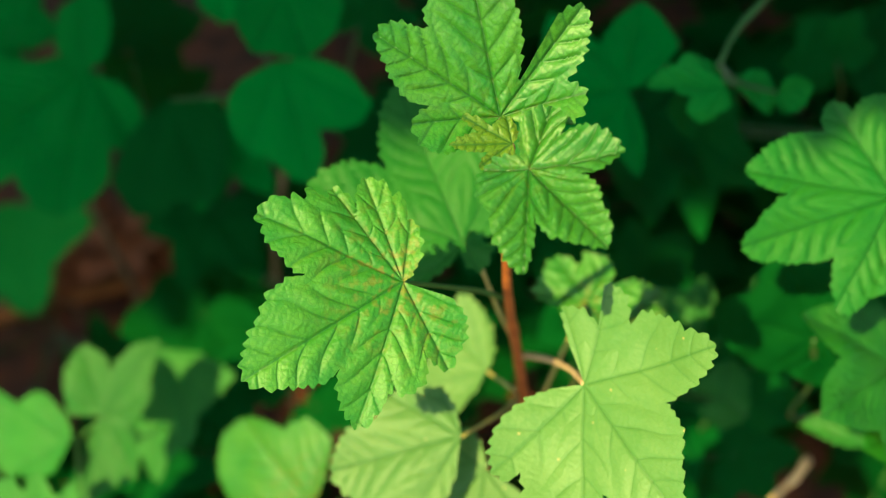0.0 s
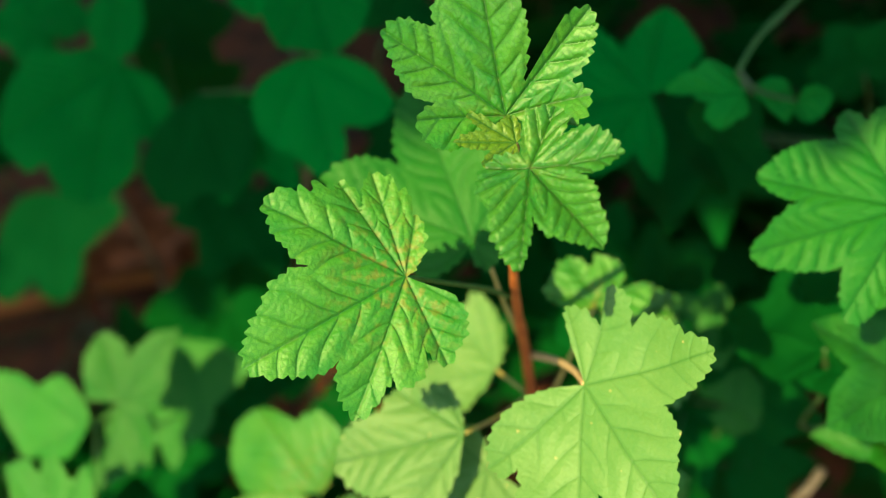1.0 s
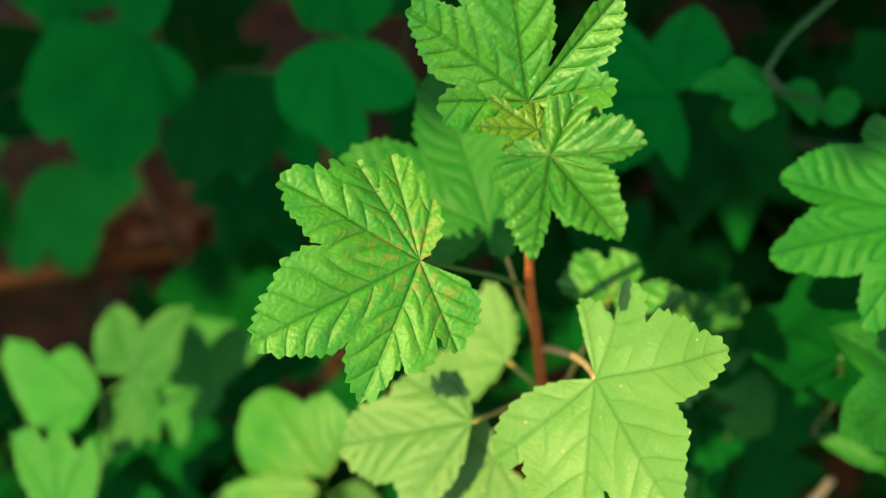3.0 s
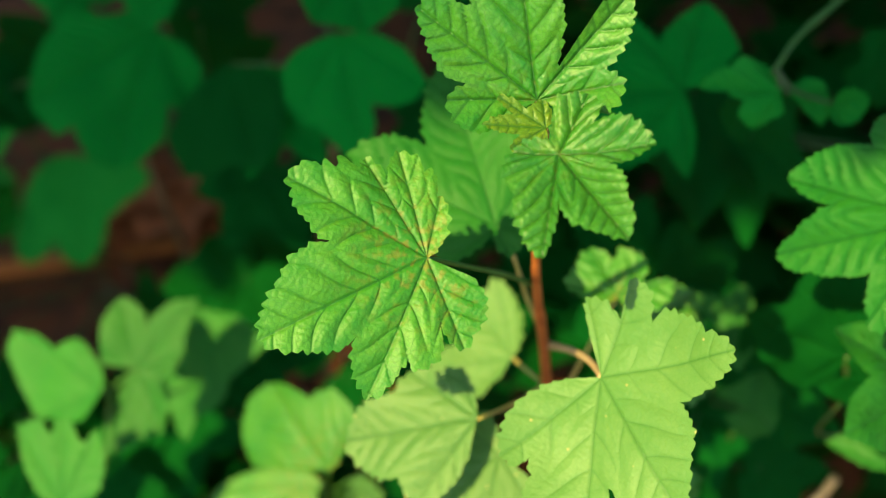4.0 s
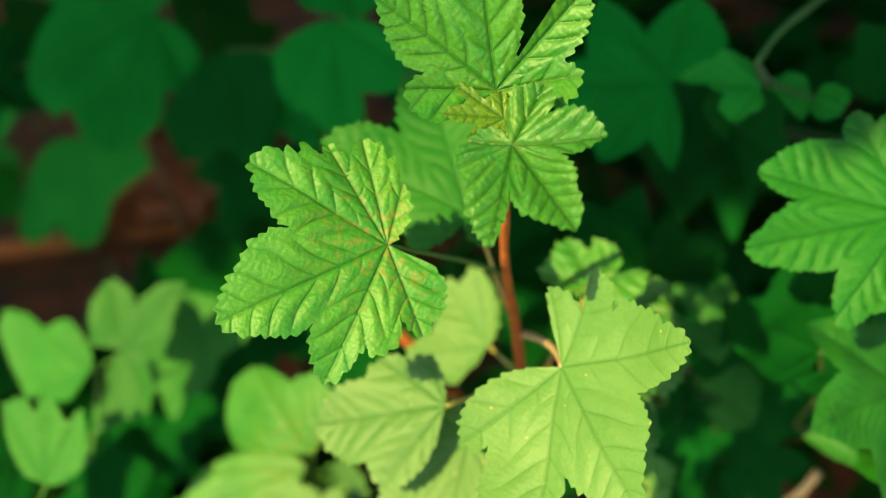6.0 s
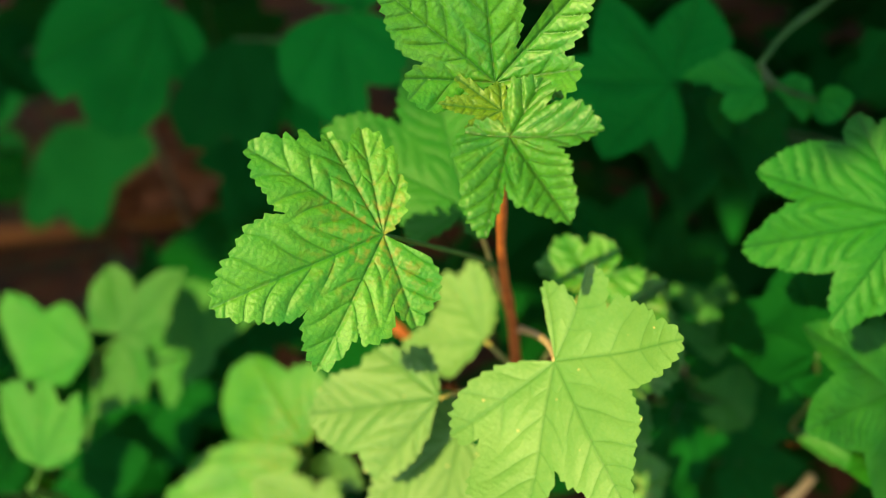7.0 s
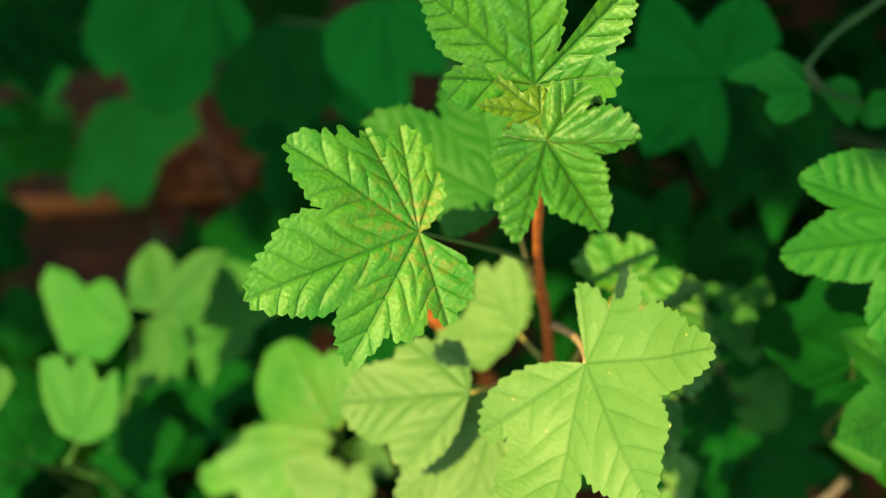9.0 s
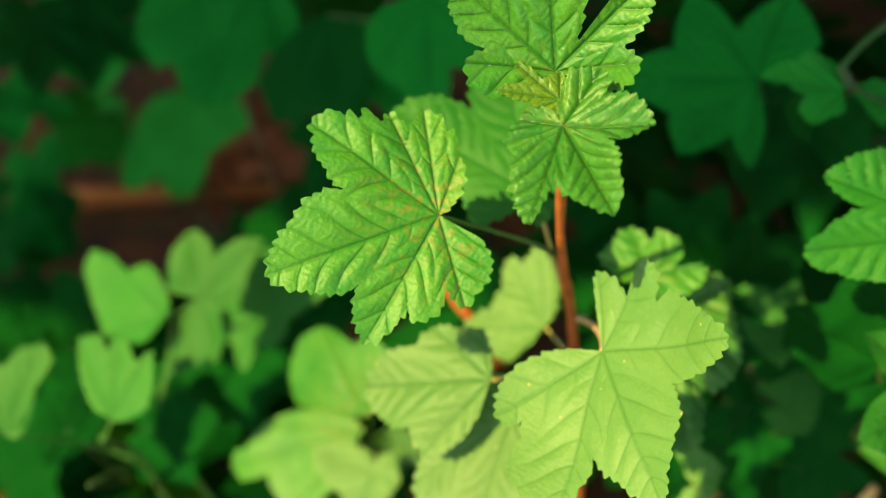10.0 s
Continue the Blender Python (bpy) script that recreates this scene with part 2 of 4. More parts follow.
def tube(name, points, thick, thin, skin, n=6, sides=10, knots=0.0):
    """A tapering round stalk along the points, with swollen nodes where asked."""
    line = smooth_line(points, n)
    verts, faces = [], []
    side = Vector((1, 0, 0))
    for i, p in enumerate(line):
        way = (line[min(i + 1, len(line) - 1)] - line[max(i - 1, 0)]).normalized()
        side = (side - way * side.dot(way)).normalized()
        other = way.cross(side)
        u = i / (len(line) - 1)
        r = thick + (thin - thick) * u + knots * max(0, math.cos(u * 31)) ** 8
        r *= 1 + 0.06 * math.sin(i * 2.1)
        for k in range(sides):
            a = 2 * math.pi * k / sides
            verts.append(p + side * (r * math.cos(a)) + other * (r * math.sin(a)))
    for i in range(len(line) - 1):
        for k in range(sides):
            q = (k + 1) % sides
            faces.append((i * sides + k, i * sides + q, (i + 1) * sides + q, (i + 1) * sides + k))
    faces.append(tuple(range(sides))[::-1])
    faces.append(tuple(range((len(line) - 1) * sides, len(line) * sides)))
    return mesh_of(name, [tuple(v) for v in verts], faces, skin)


def under(ob, parent, m, m_parent):
    ob.parent = parent
    ob.matrix_basis = m_parent.inverted() @ m
    return ob


def shoot(label, points, thick, thin, skin=None, group="currant shoots"):
    """A currant shoot: an empty on the ground with its stem, to which the leaves are added."""
    foot = Vector(points[0])
    thing = tagged(new("currant_shoot"), label, "plant", group)
    thing.location = foot
    stem = new("stem", tube("stem", [Vector(p) - foot for p in points], thick, thin, skin or STEM_LOW, knots=0.0006))
    stem.parent = thing
    return thing


def stalk_to(thing, leaf_ob, m, points, thick, skin):
    inv = m.inverted()
    line = [inv @ Vector(p) for p in points]
    line[0] = line[0] + Vector((0, -0.0003, -0.0012))
    ob = new("petiole", tube("petiole", line, thick * 0.7, thick * 1.1, skin, sides=8))
    ob.parent = leaf_ob
    return ob


def leaf(thing, place, turn, keys, skin, stalk=(), stalk_skin=None, stalk_thick=0.0010, label="", **form):
    m = pose(*place, *turn)
    ob = new("leaf", blade("leaf", keys, skin, **form))
    under(ob, thing, m, Matrix.Translation(thing.location))
    if label:
        tagged(ob, label)
    if stalk:
        stalk_to(thing, ob, m, (place, *stalk), stalk_thick, stalk_skin or STALK)
    return ob


def common_keys(rng, blunt=1.0):
    """The outline of an ordinary five-lobed currant leaf, 100 mm from stalk to tip."""
    v = lambda a: a * rng.uniform(0.92, 1.08)
    keys = []
    for side in (-1, 1):
        half = [("h", 158, 34), ("t", 118, 62), ("s", 86, 52 * blunt), ("t", 52, 88), ("s", 27, 62 * blunt)]
        half = [(k, side * v(a), v(r), rng.uniform(-7, 5)) for k, a, r in half]
        keys.append(half)
    return keys[0] + [("c", 0, 100, rng.uniform(-10, 2))] + keys[1][::-1]


KEPT = {}


def plain_leaf(thing, place, turn, length, skin, which=0, stalk=(), stalk_skin=None, wide=1.0):
    """A leaf of the ordinary form; those of one form share a mesh."""
    key = (which, skin.name)
    if key not in KEPT:
        rng = np.random.default_rng(50 + which)
        KEPT[key] = blade("leaf", common_keys(rng, 0.95 + 0.05 * (which % 4)), skin, teeth=(0.0042, 0.0019), relief=1.5, pitch=0.009,
                          wave=0.0022, cup=-0.12 + 0.05 * (which % 3), step=0.0014, rings=20, seed=which)
    m = pose(*place, *turn)
    ob = new("leaf", KEPT[key])
    under(ob, thing, m @ Matrix.Diagonal((length / 0.1 * wide, length / 0.1, length / 0.1, 1)), Matrix.Translation(thing.location))
    if stalk:
        inv = (m @ Matrix.Diagonal((length / 0.1 * wide, length / 0.1, length / 0.1, 1))).inverted()
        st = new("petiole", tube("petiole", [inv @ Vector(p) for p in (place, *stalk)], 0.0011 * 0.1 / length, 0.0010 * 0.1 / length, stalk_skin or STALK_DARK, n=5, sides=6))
        st.parent = ob
    return ob



# ---- ground ----
def ground():
    """Bare soil with clods, falling away level to the horizon."""
    rings = [0.0] + [0.02 * 1.075 ** i for i in range(160)]
    verts, faces = [(0.0, 0.9, 0.0)], []
    n = 120
    for r in rings[1:]:
        for k in range(n):
            a = 2 * math.pi * k / n
            x, y = r * math.cos(a), 0.9 + r * math.sin(a)
            z = 0.02 * noise.noise((x * 6, y * 6, 0)) + 0.010 * noise.noise((x * 23, y * 23, 4)) + 0.004 * noise.noise((x * 70, y * 70, 9))
            verts.append((x, y, z / (1 + r * 0.4)))
    for k in range(n):
        faces.append((0, 1 + k, 1 + (k + 1) % n))
    for i in range(len(rings) - 2):
        a, b = 1 + i * n, 1 + (i + 1) * n
        faces += [(a + k, b + k, b + (k + 1) % n, a + (k + 1) % n) for k in range(n)]
    ob = new("ground", mesh_of("ground", verts, faces, SOIL))
    return tagged(ob, "bare reddish-brown garden soil with clods", "ground", kind="structure")


ground()

# ---- the shoot in the middle ----
middle = shoot("upright currant shoot with red-brown stem and sunlit toothed leaves",
     [(0.1485, 0.5761, -0.0100), (0.1565, 0.5681, 0.2216), (0.1485, 0.5361, 0.4532), (0.1434, 0.5290, 0.5033), (0.1395, 0.5224, 0.5381), (0.1354, 0.5182, 0.5711), (0.1310, 0.5065, 0.6094), (0.1288, 0.4967, 0.6424), (0.1285, 0.4792, 0.6960), (0.1273, 0.4708, 0.7189)], 0.0034, 0.0012, STEM)
leaf(middle, (0.0953, 0.4503, 0.6807), (3.9, -36.0, 129.4),
     [("h", -138, 8.0, 1.9), ("h", -130, 15.0, 1.9), ("h", -117, 23.5, 1.6), ("h", -97, 28.2, -0.5), ("t", -89, 30.6, -1.2), ("h", -81, 25.9, -1.9), ("s", -77, 21.3, -2.3), ("h", -72, 30.9, -2.8), ("h", -64, 33.9, -3.9), ("h", -58, 35.1, -4.8), ("s", -55, 31.9, -5.3), ("h", -52, 35.3, -5.5), ("h", -49, 41.2, -6.0), ("t", -44, 46.1, -6.5), ("h", -35, 42.7, -7.1), ("h", -29, 38.8, -7.3), ("s", -24, 33.7, -7.4), ("h", -23, 38.0, -7.4), ("h", -18, 43.9, -7.3), ("h", -13, 48.6, -7.1), ("h", -8, 54.3, -6.7), ("c", -3, 57.5, -6.2), ("h", 5, 53.2, -5.4), ("h", 11, 48.4, -4.7), ("h", 16, 45.2, -4.0), ("h", 22, 42.3, -3.4), ("h", 26, 35.8, -2.9), ("s", 28, 29.0, -2.8), ("h", 32, 36.0, -2.4), ("h", 38, 39.6, -2.0), ("h", 42, 44.4, -1.7), ("h", 48, 47.4, -1.5), ("t", 51, 50.1, -1.2), ("h", 57, 48.8, -0.9), ("h", 60, 46.6, -0.7), ("s", 59, 42.9, -0.8), ("h", 64, 43.6, -0.5), ("s", 62, 39.0, -0.6), ("h", 66, 39.6, -0.4), ("h", 70, 40.4, -0.1), ("h", 72, 36.8, -0.0), ("s", 70, 32.4, -0.1), ("h", 75, 34.4, 0.2), ("t", 81, 36.1, 0.4), ("h", 84, 30.6, 0.6), ("s", 84, 25.4, 0.6), ("h", 90, 29.6, 0.8), ("h", 94, 32.5, 1.0), ("t", 100, 34.9, 1.3), ("h", 111, 30.3, 1.6), ("s", 111, 26.9, 1.6), ("h", 117, 28.5, 1.7), ("h", 120, 24.1, 1.8), ("s", 119, 19.0, 1.8), ("t", 128, 19.7, 1.8), ("h", 135, 16.9, 1.8), ("h", 142, 12.0, 1.8), ("h", 156, 4.4, 1.9)],
     MATURE, pitch=0.0088, stalk_skin=STALK_GREEN, label="flat mid-green leaf with brown flecks along its veins", seed=3, relief=1.25, teeth=(0.0036, 0.0017), stalk=((0.1077, 0.4766, 0.6514), (0.1195, 0.4947, 0.6308), (0.1298, 0.5060, 0.6147),))
leaf(middle, (0.1242, 0.4730, 0.7289), (62.1, -7.0, 14.2),
     [("h", -105, 9.7, 4.9), ("h", -107, 17.4, 4.7), ("h", -97, 23.1, 5.6), ("t", -79, 27.0, 5.1), ("h", -70, 23.5, 4.8), ("s", -69, 19.2, 4.7), ("h", -66, 25.8, 4.5), ("h", -59, 32.8, 3.7), ("h", -51, 38.5, 2.3), ("t", -44, 44.8, 1.7), ("h", -37, 43.4, 1.3), ("h", -34, 38.5, 1.1), ("h", -29, 34.5, 0.9), ("s", -30, 28.3, 0.9), ("h", -27, 36.0, 0.7), ("h", -21, 40.6, 0.3), ("c", -1, 39.5, -0.3), ("h", 12, 35.8, 1.9), ("h", 18, 29.8, 2.5), ("h", 22, 22.7, 2.7), ("s", 34, 8.1, 2.7), ("h", 37, 15.0, 2.6), ("h", 31, 21.9, 2.7), ("h", 31, 30.5, 2.7), ("h", 39, 34.1, 2.5), ("t", 46, 39.7, 2.6), ("h", 52, 37.0, 3.2), ("h", 58, 32.0, 3.8), ("h", 65, 25.2, 4.7), ("s", 69, 18.2, 5.3), ("h", 74, 22.5, 6.0), ("t", 83, 24.6, 7.0), ("h", 96, 20.7, 7.1), ("h", 105, 15.5, 6.8), ("h", 99, 6.1, 7.0)],
     YOUNG, seed=5, pitch=0.0066, relief=1.5, fold=0.05, label="upright young leaf with wrinkled surface", stalk=((0.1256, 0.4795, 0.7177), (0.1276, 0.4730, 0.7153),))
leaf(middle, (0.1320, 0.4463, 0.7320), (-19.7, 11.2, 171.9),
     [("h", -196, 9.0, 0.5), ("h", -186, 16.7, 0.5), ("t", -166, 20.1, -0.7), ("h", -147, 18.0, -0.1), ("s", -138, 12.5, 0.8), ("h", -126, 18.4, 2.6), ("h", -106, 23.6, 3.8), ("t", -94, 26.4, 3.4), ("h", -81, 20.5, 2.3), ("s", -76, 14.4, 2.0), ("h", -66, 21.4, 1.7), ("h", -56, 25.4, 1.3), ("h", -50, 31.3, 1.0), ("t", -42, 34.9, 0.8), ("h", -33, 30.1, 1.2), ("h", -24, 26.0, 1.8), ("h", -16, 21.0, 1.6), ("s", -11, 16.6, 1.3), ("h", -6, 25.9, 1.0), ("c", -2, 33.1, 0.7), ("h", 11, 27.0, 0.1), ("h", 20, 22.5, -0.1), ("s", 29, 18.3, 0.1), ("h", 38, 17.1, 0.8), ("h", 58, 15.3, 2.2), ("t", 83, 11.4, 2.3), ("h", 110, 6.8, 1.7), ("h", 141, 2.6, 1.1)],
     YOUNG, seed=7, relief=2.1, pitch=0.0052, label="glossy young leaf with deeply sunken veins", stalk=((0.1314, 0.4667, 0.7117), (0.1289, 0.4826, 0.6894),))
leaf(middle, (0.1277, 0.4644, 0.7259), (13.5, -39.6, 97.9),
     [("h", -103, 4.7, -1.0), ("t", -32, 12.9, 0.6), ("s", -17, 7.5, 0.4), ("c", 0, 18.9, -0.8), ("s", 20, 10.3, 0.0), ("t", 31, 16.8, 0.4), ("s", 41, 7.8, -0.3), ("t", 85, 8.4, -0.2), ("h", 125, 4.0, -0.8)],
     BUD, seed=9, relief=0.9, pitch=0.0034, teeth=(0.0022, 0.001), step=0.0004, rings=26, label="tiny folded yellow-green leaf at the shoot tip", stalk=((0.1280, 0.4693, 0.7202), (0.1277, 0.4723, 0.7147),))
leaf(middle, (0.1547, 0.4459, 0.6380), (-18.5, 40.8, -170.0),
     [("h", -150, 4.8, 5.4), ("h", -166, 14.8, 4.9), ("t", -161, 24.8, 5.1), ("h", -151, 24.4, 5.4), ("s", -132, 20.0, 5.0), ("h", -133, 26.4, 5.0), ("t", -131, 33.5, 5.0), ("h", -120, 33.4, 4.6), ("h", -113, 28.6, 4.3), ("s", -106, 24.8, 4.3), ("h", -108, 30.2, 4.2), ("h", -98, 34.5, 4.6), ("h", -83, 41.4, 5.0), ("h", -79, 45.9, 4.7), ("t", -73, 49.6, 4.0), ("h", -68, 47.1, 3.2), ("h", -62, 42.1, 2.1), ("h", -57, 37.0, 1.0), ("s", -49, 30.5, -0.3), ("h", -45, 34.1, -0.8), ("h", -35, 40.5, -1.2), ("h", -27, 42.7, -1.0), ("h", -18, 49.7, -0.4), ("c", -11, 58.0, -0.1), ("h", -6, 53.3, -0.1), ("h", 1, 46.2, -0.4), ("s", 14, 36.2, -0.6), ("h", 15, 41.7, -0.5), ("h", 19, 45.4, 0.2), ("t", 25, 54.3, 2.2), ("h", 33, 54.3, 5.3), ("h", 41, 52.2, 7.8), ("h", 48, 47.3, 9.6), ("s", 52, 38.5, 10.6), ("h", 57, 36.2, 11.4), ("s", 59, 33.9, 11.7), ("h", 61, 38.3, 11.9), ("t", 68, 38.7, 12.4), ("h", 76, 34.5, 12.1), ("h", 87, 27.8, 8.6), ("h", 96, 19.2, 7.0), ("h", 100, 10.8, 6.7), ("h", 71, 2.1, 12.5)],
     PALE, pitch=0.0098, stalk_skin=STALK_PINK, stalk_thick=0.0016, seed=11, relief=0.7, teeth=(0.0040, 0.0016), label="broad pale green leaf with white specks on a pinkish stalk", stalk=((0.1526, 0.4692, 0.6177), (0.1475, 0.4929, 0.5949), (0.1402, 0.5167, 0.5694), (0.1361, 0.5195, 0.5653),))
leaf(middle, (0.1124, 0.5194, 0.6314), (29.2, -8.5, 22.4),
     [("h", -236, 10.8, 1.2), ("t", -187, 13.0, 0.0), ("s", -139, 3.7, 0.5), ("t", -110, 24.3, -2.8), ("s", -68, 25.8, -0.9), ("t", -48, 62.0, 1.3), ("h", -36, 56.0, 0.1), ("s", -23, 40.4, 1.0), ("h", -14, 54.1, -2.8), ("c", 0, 69.3, -0.7), ("h", 14, 62.4, 0.3), ("s", 21, 44.5, 3.1), ("t", 48, 51.7, -0.7), ("h", 81, 21.7, 0.6)],
     DULL, seed=13, teeth=(0.0046, 0.0022), relief=0.6, step=0.001, rings=30, wave=0.002, stalk=((0.1193, 0.5172, 0.6208), (0.1265, 0.5172, 0.5976), (0.1322, 0.5160, 0.5833),))
leaf(middle, (0.1230, 0.5355, 0.5359), (-23.3, -38.1, 96.9),
     [("h", -44, 5.9, -1.5), ("h", -47, 14.7, -2.6), ("t", -48, 22.7, -2.8), ("h", -33, 27.0, 1.5), ("h", -16, 29.1, 2.6), ("c", -9, 38.2, 3.2), ("h", 13, 24.9, 4.1), ("h", 36, 27.5, 4.5), ("t", 51, 36.6, -0.7), ("h", 56, 36.1, -2.5), ("s", 58, 29.1, -2.7), ("h", 68, 32.9, -3.1), ("t", 75, 36.7, -3.5), ("h", 91, 23.5, -4.6), ("h", 106, 8.6, -5.1)],
     PALE, seed=15, teeth=(0.0046, 0.0022), relief=0.6, step=0.001, rings=30, stalk=((0.1367, 0.5218, 0.5391),))
leaf(middle, (0.1134, 0.4689, 0.5769), (-21.0, -27.7, 106.6),
     [("h", -64, 16.9, -1.9), ("h", -58, 28.6, -1.6), ("t", -45, 39.6, -0.9), ("s", -28, 37.4, -0.1), ("h", -18, 46.1, -1.1), ("h", -7, 52.3, -2.0), ("c", 0, 53.7, -2.5), ("h", 7, 50.1, -1.4), ("h", 14, 46.1, -0.5), ("h", 20, 39.9, 0.5), ("s", 25, 34.6, 1.2), ("t", 43, 32.3, 1.6), ("h", 53, 27.0, 1.3), ("s", 52, 18.9, 1.4), ("h", 70, 21.7, -0.1), ("t", 81, 19.1, -1.7), ("h", 75, 7.5, -0.8)],
     PALE, seed=17, teeth=(0.0046, 0.0022), relief=1.0, step=0.001, rings=30, stalk_skin=STALK, stalk=((0.1280, 0.5021, 0.5479), (0.1375, 0.5205, 0.5377),))
leaf(middle, (0.1231, 0.4694, 0.5553), (-31.1, 5.7, 172.6),
     [("h", -59, 16.2, 1.6), ("t", -43, 30.5, 0.3), ("h", -26, 37.7, -0.8), ("s", -16, 35.1, -0.9), ("h", -10, 44.3, -0.9), ("c", 0, 52.4, -0.9), ("h", 11, 50.2, -0.6), ("s", 21, 42.4, -0.2), ("h", 30, 50.7, 0.1), ("t", 40, 46.4, 0.2), ("h", 53, 33.7, 0.4), ("s", 59, 22.3, 0.6), ("h", 76, 15.7, 0.3), ("t", 120, 15.5, -0.8), ("h", 149, 18.1, -0.8), ("h", 162, 7.6, -0.4)],
     PALE, seed=19, teeth=(0.0046, 0.0022), relief=0.6, step=0.001, rings=30, stalk=((0.1408, 0.5206, 0.5306),))
leaf(middle, (0.1641, 0.5347, 0.5847), (16.8, 25.8, -64.4),
     [("h", -189, 7.8, 0.7), ("t", -149, 21.2, -2.4), ("h", -132, 20.8, 0.1), ("t", -99, 22.4, 0.8), ("h", -87, 17.7, 0.2), ("s", -78, 14.8, -0.6), ("h", -65, 20.1, -1.6), ("t", -34, 18.1, 0.1), ("h", -20, 12.9, 0.9), ("s", -6, 8.5, 1.6), ("c", 1, 23.3, 1.8), ("h", 20, 21.0, -0.7), ("h", 53, 12.6, 0.6)],
     MATURE, seed=21, teeth=(0.0046, 0.0022), step=0.001, rings=30, relief=1.6, stalk=((0.1486, 0.5307, 0.5262),))
leaf(middle, (0.1715, 0.5314, 0.5637), (-7.7, 25.5, -107.4),
     [("h", -135, 11.9, -0.7), ("t", -108, 20.5, 0.1), ("h", -90, 25.4, -0.7), ("s", -74, 23.3, -0.8), ("h", -68, 30.4, -0.9), ("t", -58, 34.9, -1.0), ("h", -42, 30.2, -1.1), ("h", -23, 31.4, -1.6), ("c", -1, 37.2, -2.6), ("h", 12, 38.1, -1.9), ("t", 27, 36.7, -0.9), ("s", 34, 28.0, -0.8), ("t", 37, 41.8, -0.9), ("h", 45, 53.3, -1.1), ("t", 49, 56.4, -1.2), ("h", 58, 53.8, -1.5), ("s", 61, 32.6, -1.5)],
     MATURE, seed=23, teeth=(0.0046, 0.0022), step=0.001, rings=30, relief=1.6, stalk=((0.1591, 0.5343, 0.5223), (0.1469, 0.5327, 0.4855),))

# ---- the shoot beside it ----
beside = shoot("currant shoot with broad drooping green leaves at its tip",
     [(0.3519, 0.6059, -0.0100), (0.3599, 0.5979, 0.2181), (0.3519, 0.5659, 0.4461), (0.3331, 0.5723, 0.5249), (0.3159, 0.5710, 0.5815), (0.3017, 0.5686, 0.6225)], 0.003, 0.0014, STEM)
leaf(beside, (0.2754, 0.5349, 0.6459), (-11.2, -36.1, 114.4),
     [("h", -38, 44.3, -2.1), ("h", -33, 38.9, -1.9), ("s", -25, 33.5, -1.7), ("h", -17, 42.3, -1.6), ("h", -10, 51.2, -1.6), ("h", -5, 60.1, -1.5), ("c", 0, 61.5, -1.3), ("h", 6, 54.6, -1.0), ("h", 12, 48.3, -0.3), ("s", 19, 40.6, 0.3), ("h", 20, 46.0, 0.4), ("h", 24, 53.1, 0.6), ("t", 27, 57.9, 0.7), ("h", 35, 53.3, 0.7), ("h", 46, 46.5, 0.5), ("h", 54, 41.0, 0.2), ("s", 62, 35.3, -0.2), ("h", 66, 39.8, -0.6), ("t", 77, 43.1, -1.7), ("h", 83, 38.3, -2.3), ("s", 76, 30.3, -1.6), ("h", 89, 38.1, -2.8), ("h", 108, 39.8, -3.8), ("t", 124, 35.1, -4.8), ("s", 130, 14.6, -4.7), ("h", 171, 25.2, -1.8), ("t", 207, 23.3, -1.8), ("s", 261, 11.9, -2.2), ("h", 254, 26.4, -2.1), ("t", 271, 36.7, -2.6), ("h", 292, 33.1, -2.9), ("h", 305, 39.5, -2.6), ("h", 312, 48.1, -2.5), ("t", 318, 48.5, -2.3)],
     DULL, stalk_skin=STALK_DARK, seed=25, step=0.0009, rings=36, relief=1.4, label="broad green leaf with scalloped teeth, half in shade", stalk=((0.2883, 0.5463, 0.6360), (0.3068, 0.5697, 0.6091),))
plain_leaf(beside, (0.2947, 0.5229, 0.5620), (17.2, -33.8, 124.9), 0.053, DULL, 1, wide=1.1, stalk=((0.3085, 0.5485, 0.5371), (0.3154, 0.5733, 0.4946), (0.3320, 0.5649, 0.5174),))
plain_leaf(beside, (0.3163, 0.5198, 0.5282), (22.7, -19.1, 119.9), 0.052, DULL, 2, wide=1.1, stalk=((0.3310, 0.5432, 0.5009), (0.3384, 0.5669, 0.4573), (0.3519, 0.5659, 0.4461),))
# Next two leaves: shadow over them is painted with the SHADE skin.
plain_leaf(beside, (0.2680, 0.5499, 0.5477), (81.4, -27.9, -10.2), 0.046, SHADE, 3, wide=1.25, stalk=((0.2765, 0.5573, 0.5102), (0.2808, 0.5730, 0.4615), (0.3412, 0.5706, 0.4942),))
plain_leaf(beside, (0.3049, 0.5573, 0.5251), (65.8, -31.6, 31.5), 0.044, SHADE, 0, wide=1.1, stalk=((0.3173, 0.5673, 0.4896), (0.3236, 0.5843, 0.4418), (0.3451, 0.5732, 0.4824),))

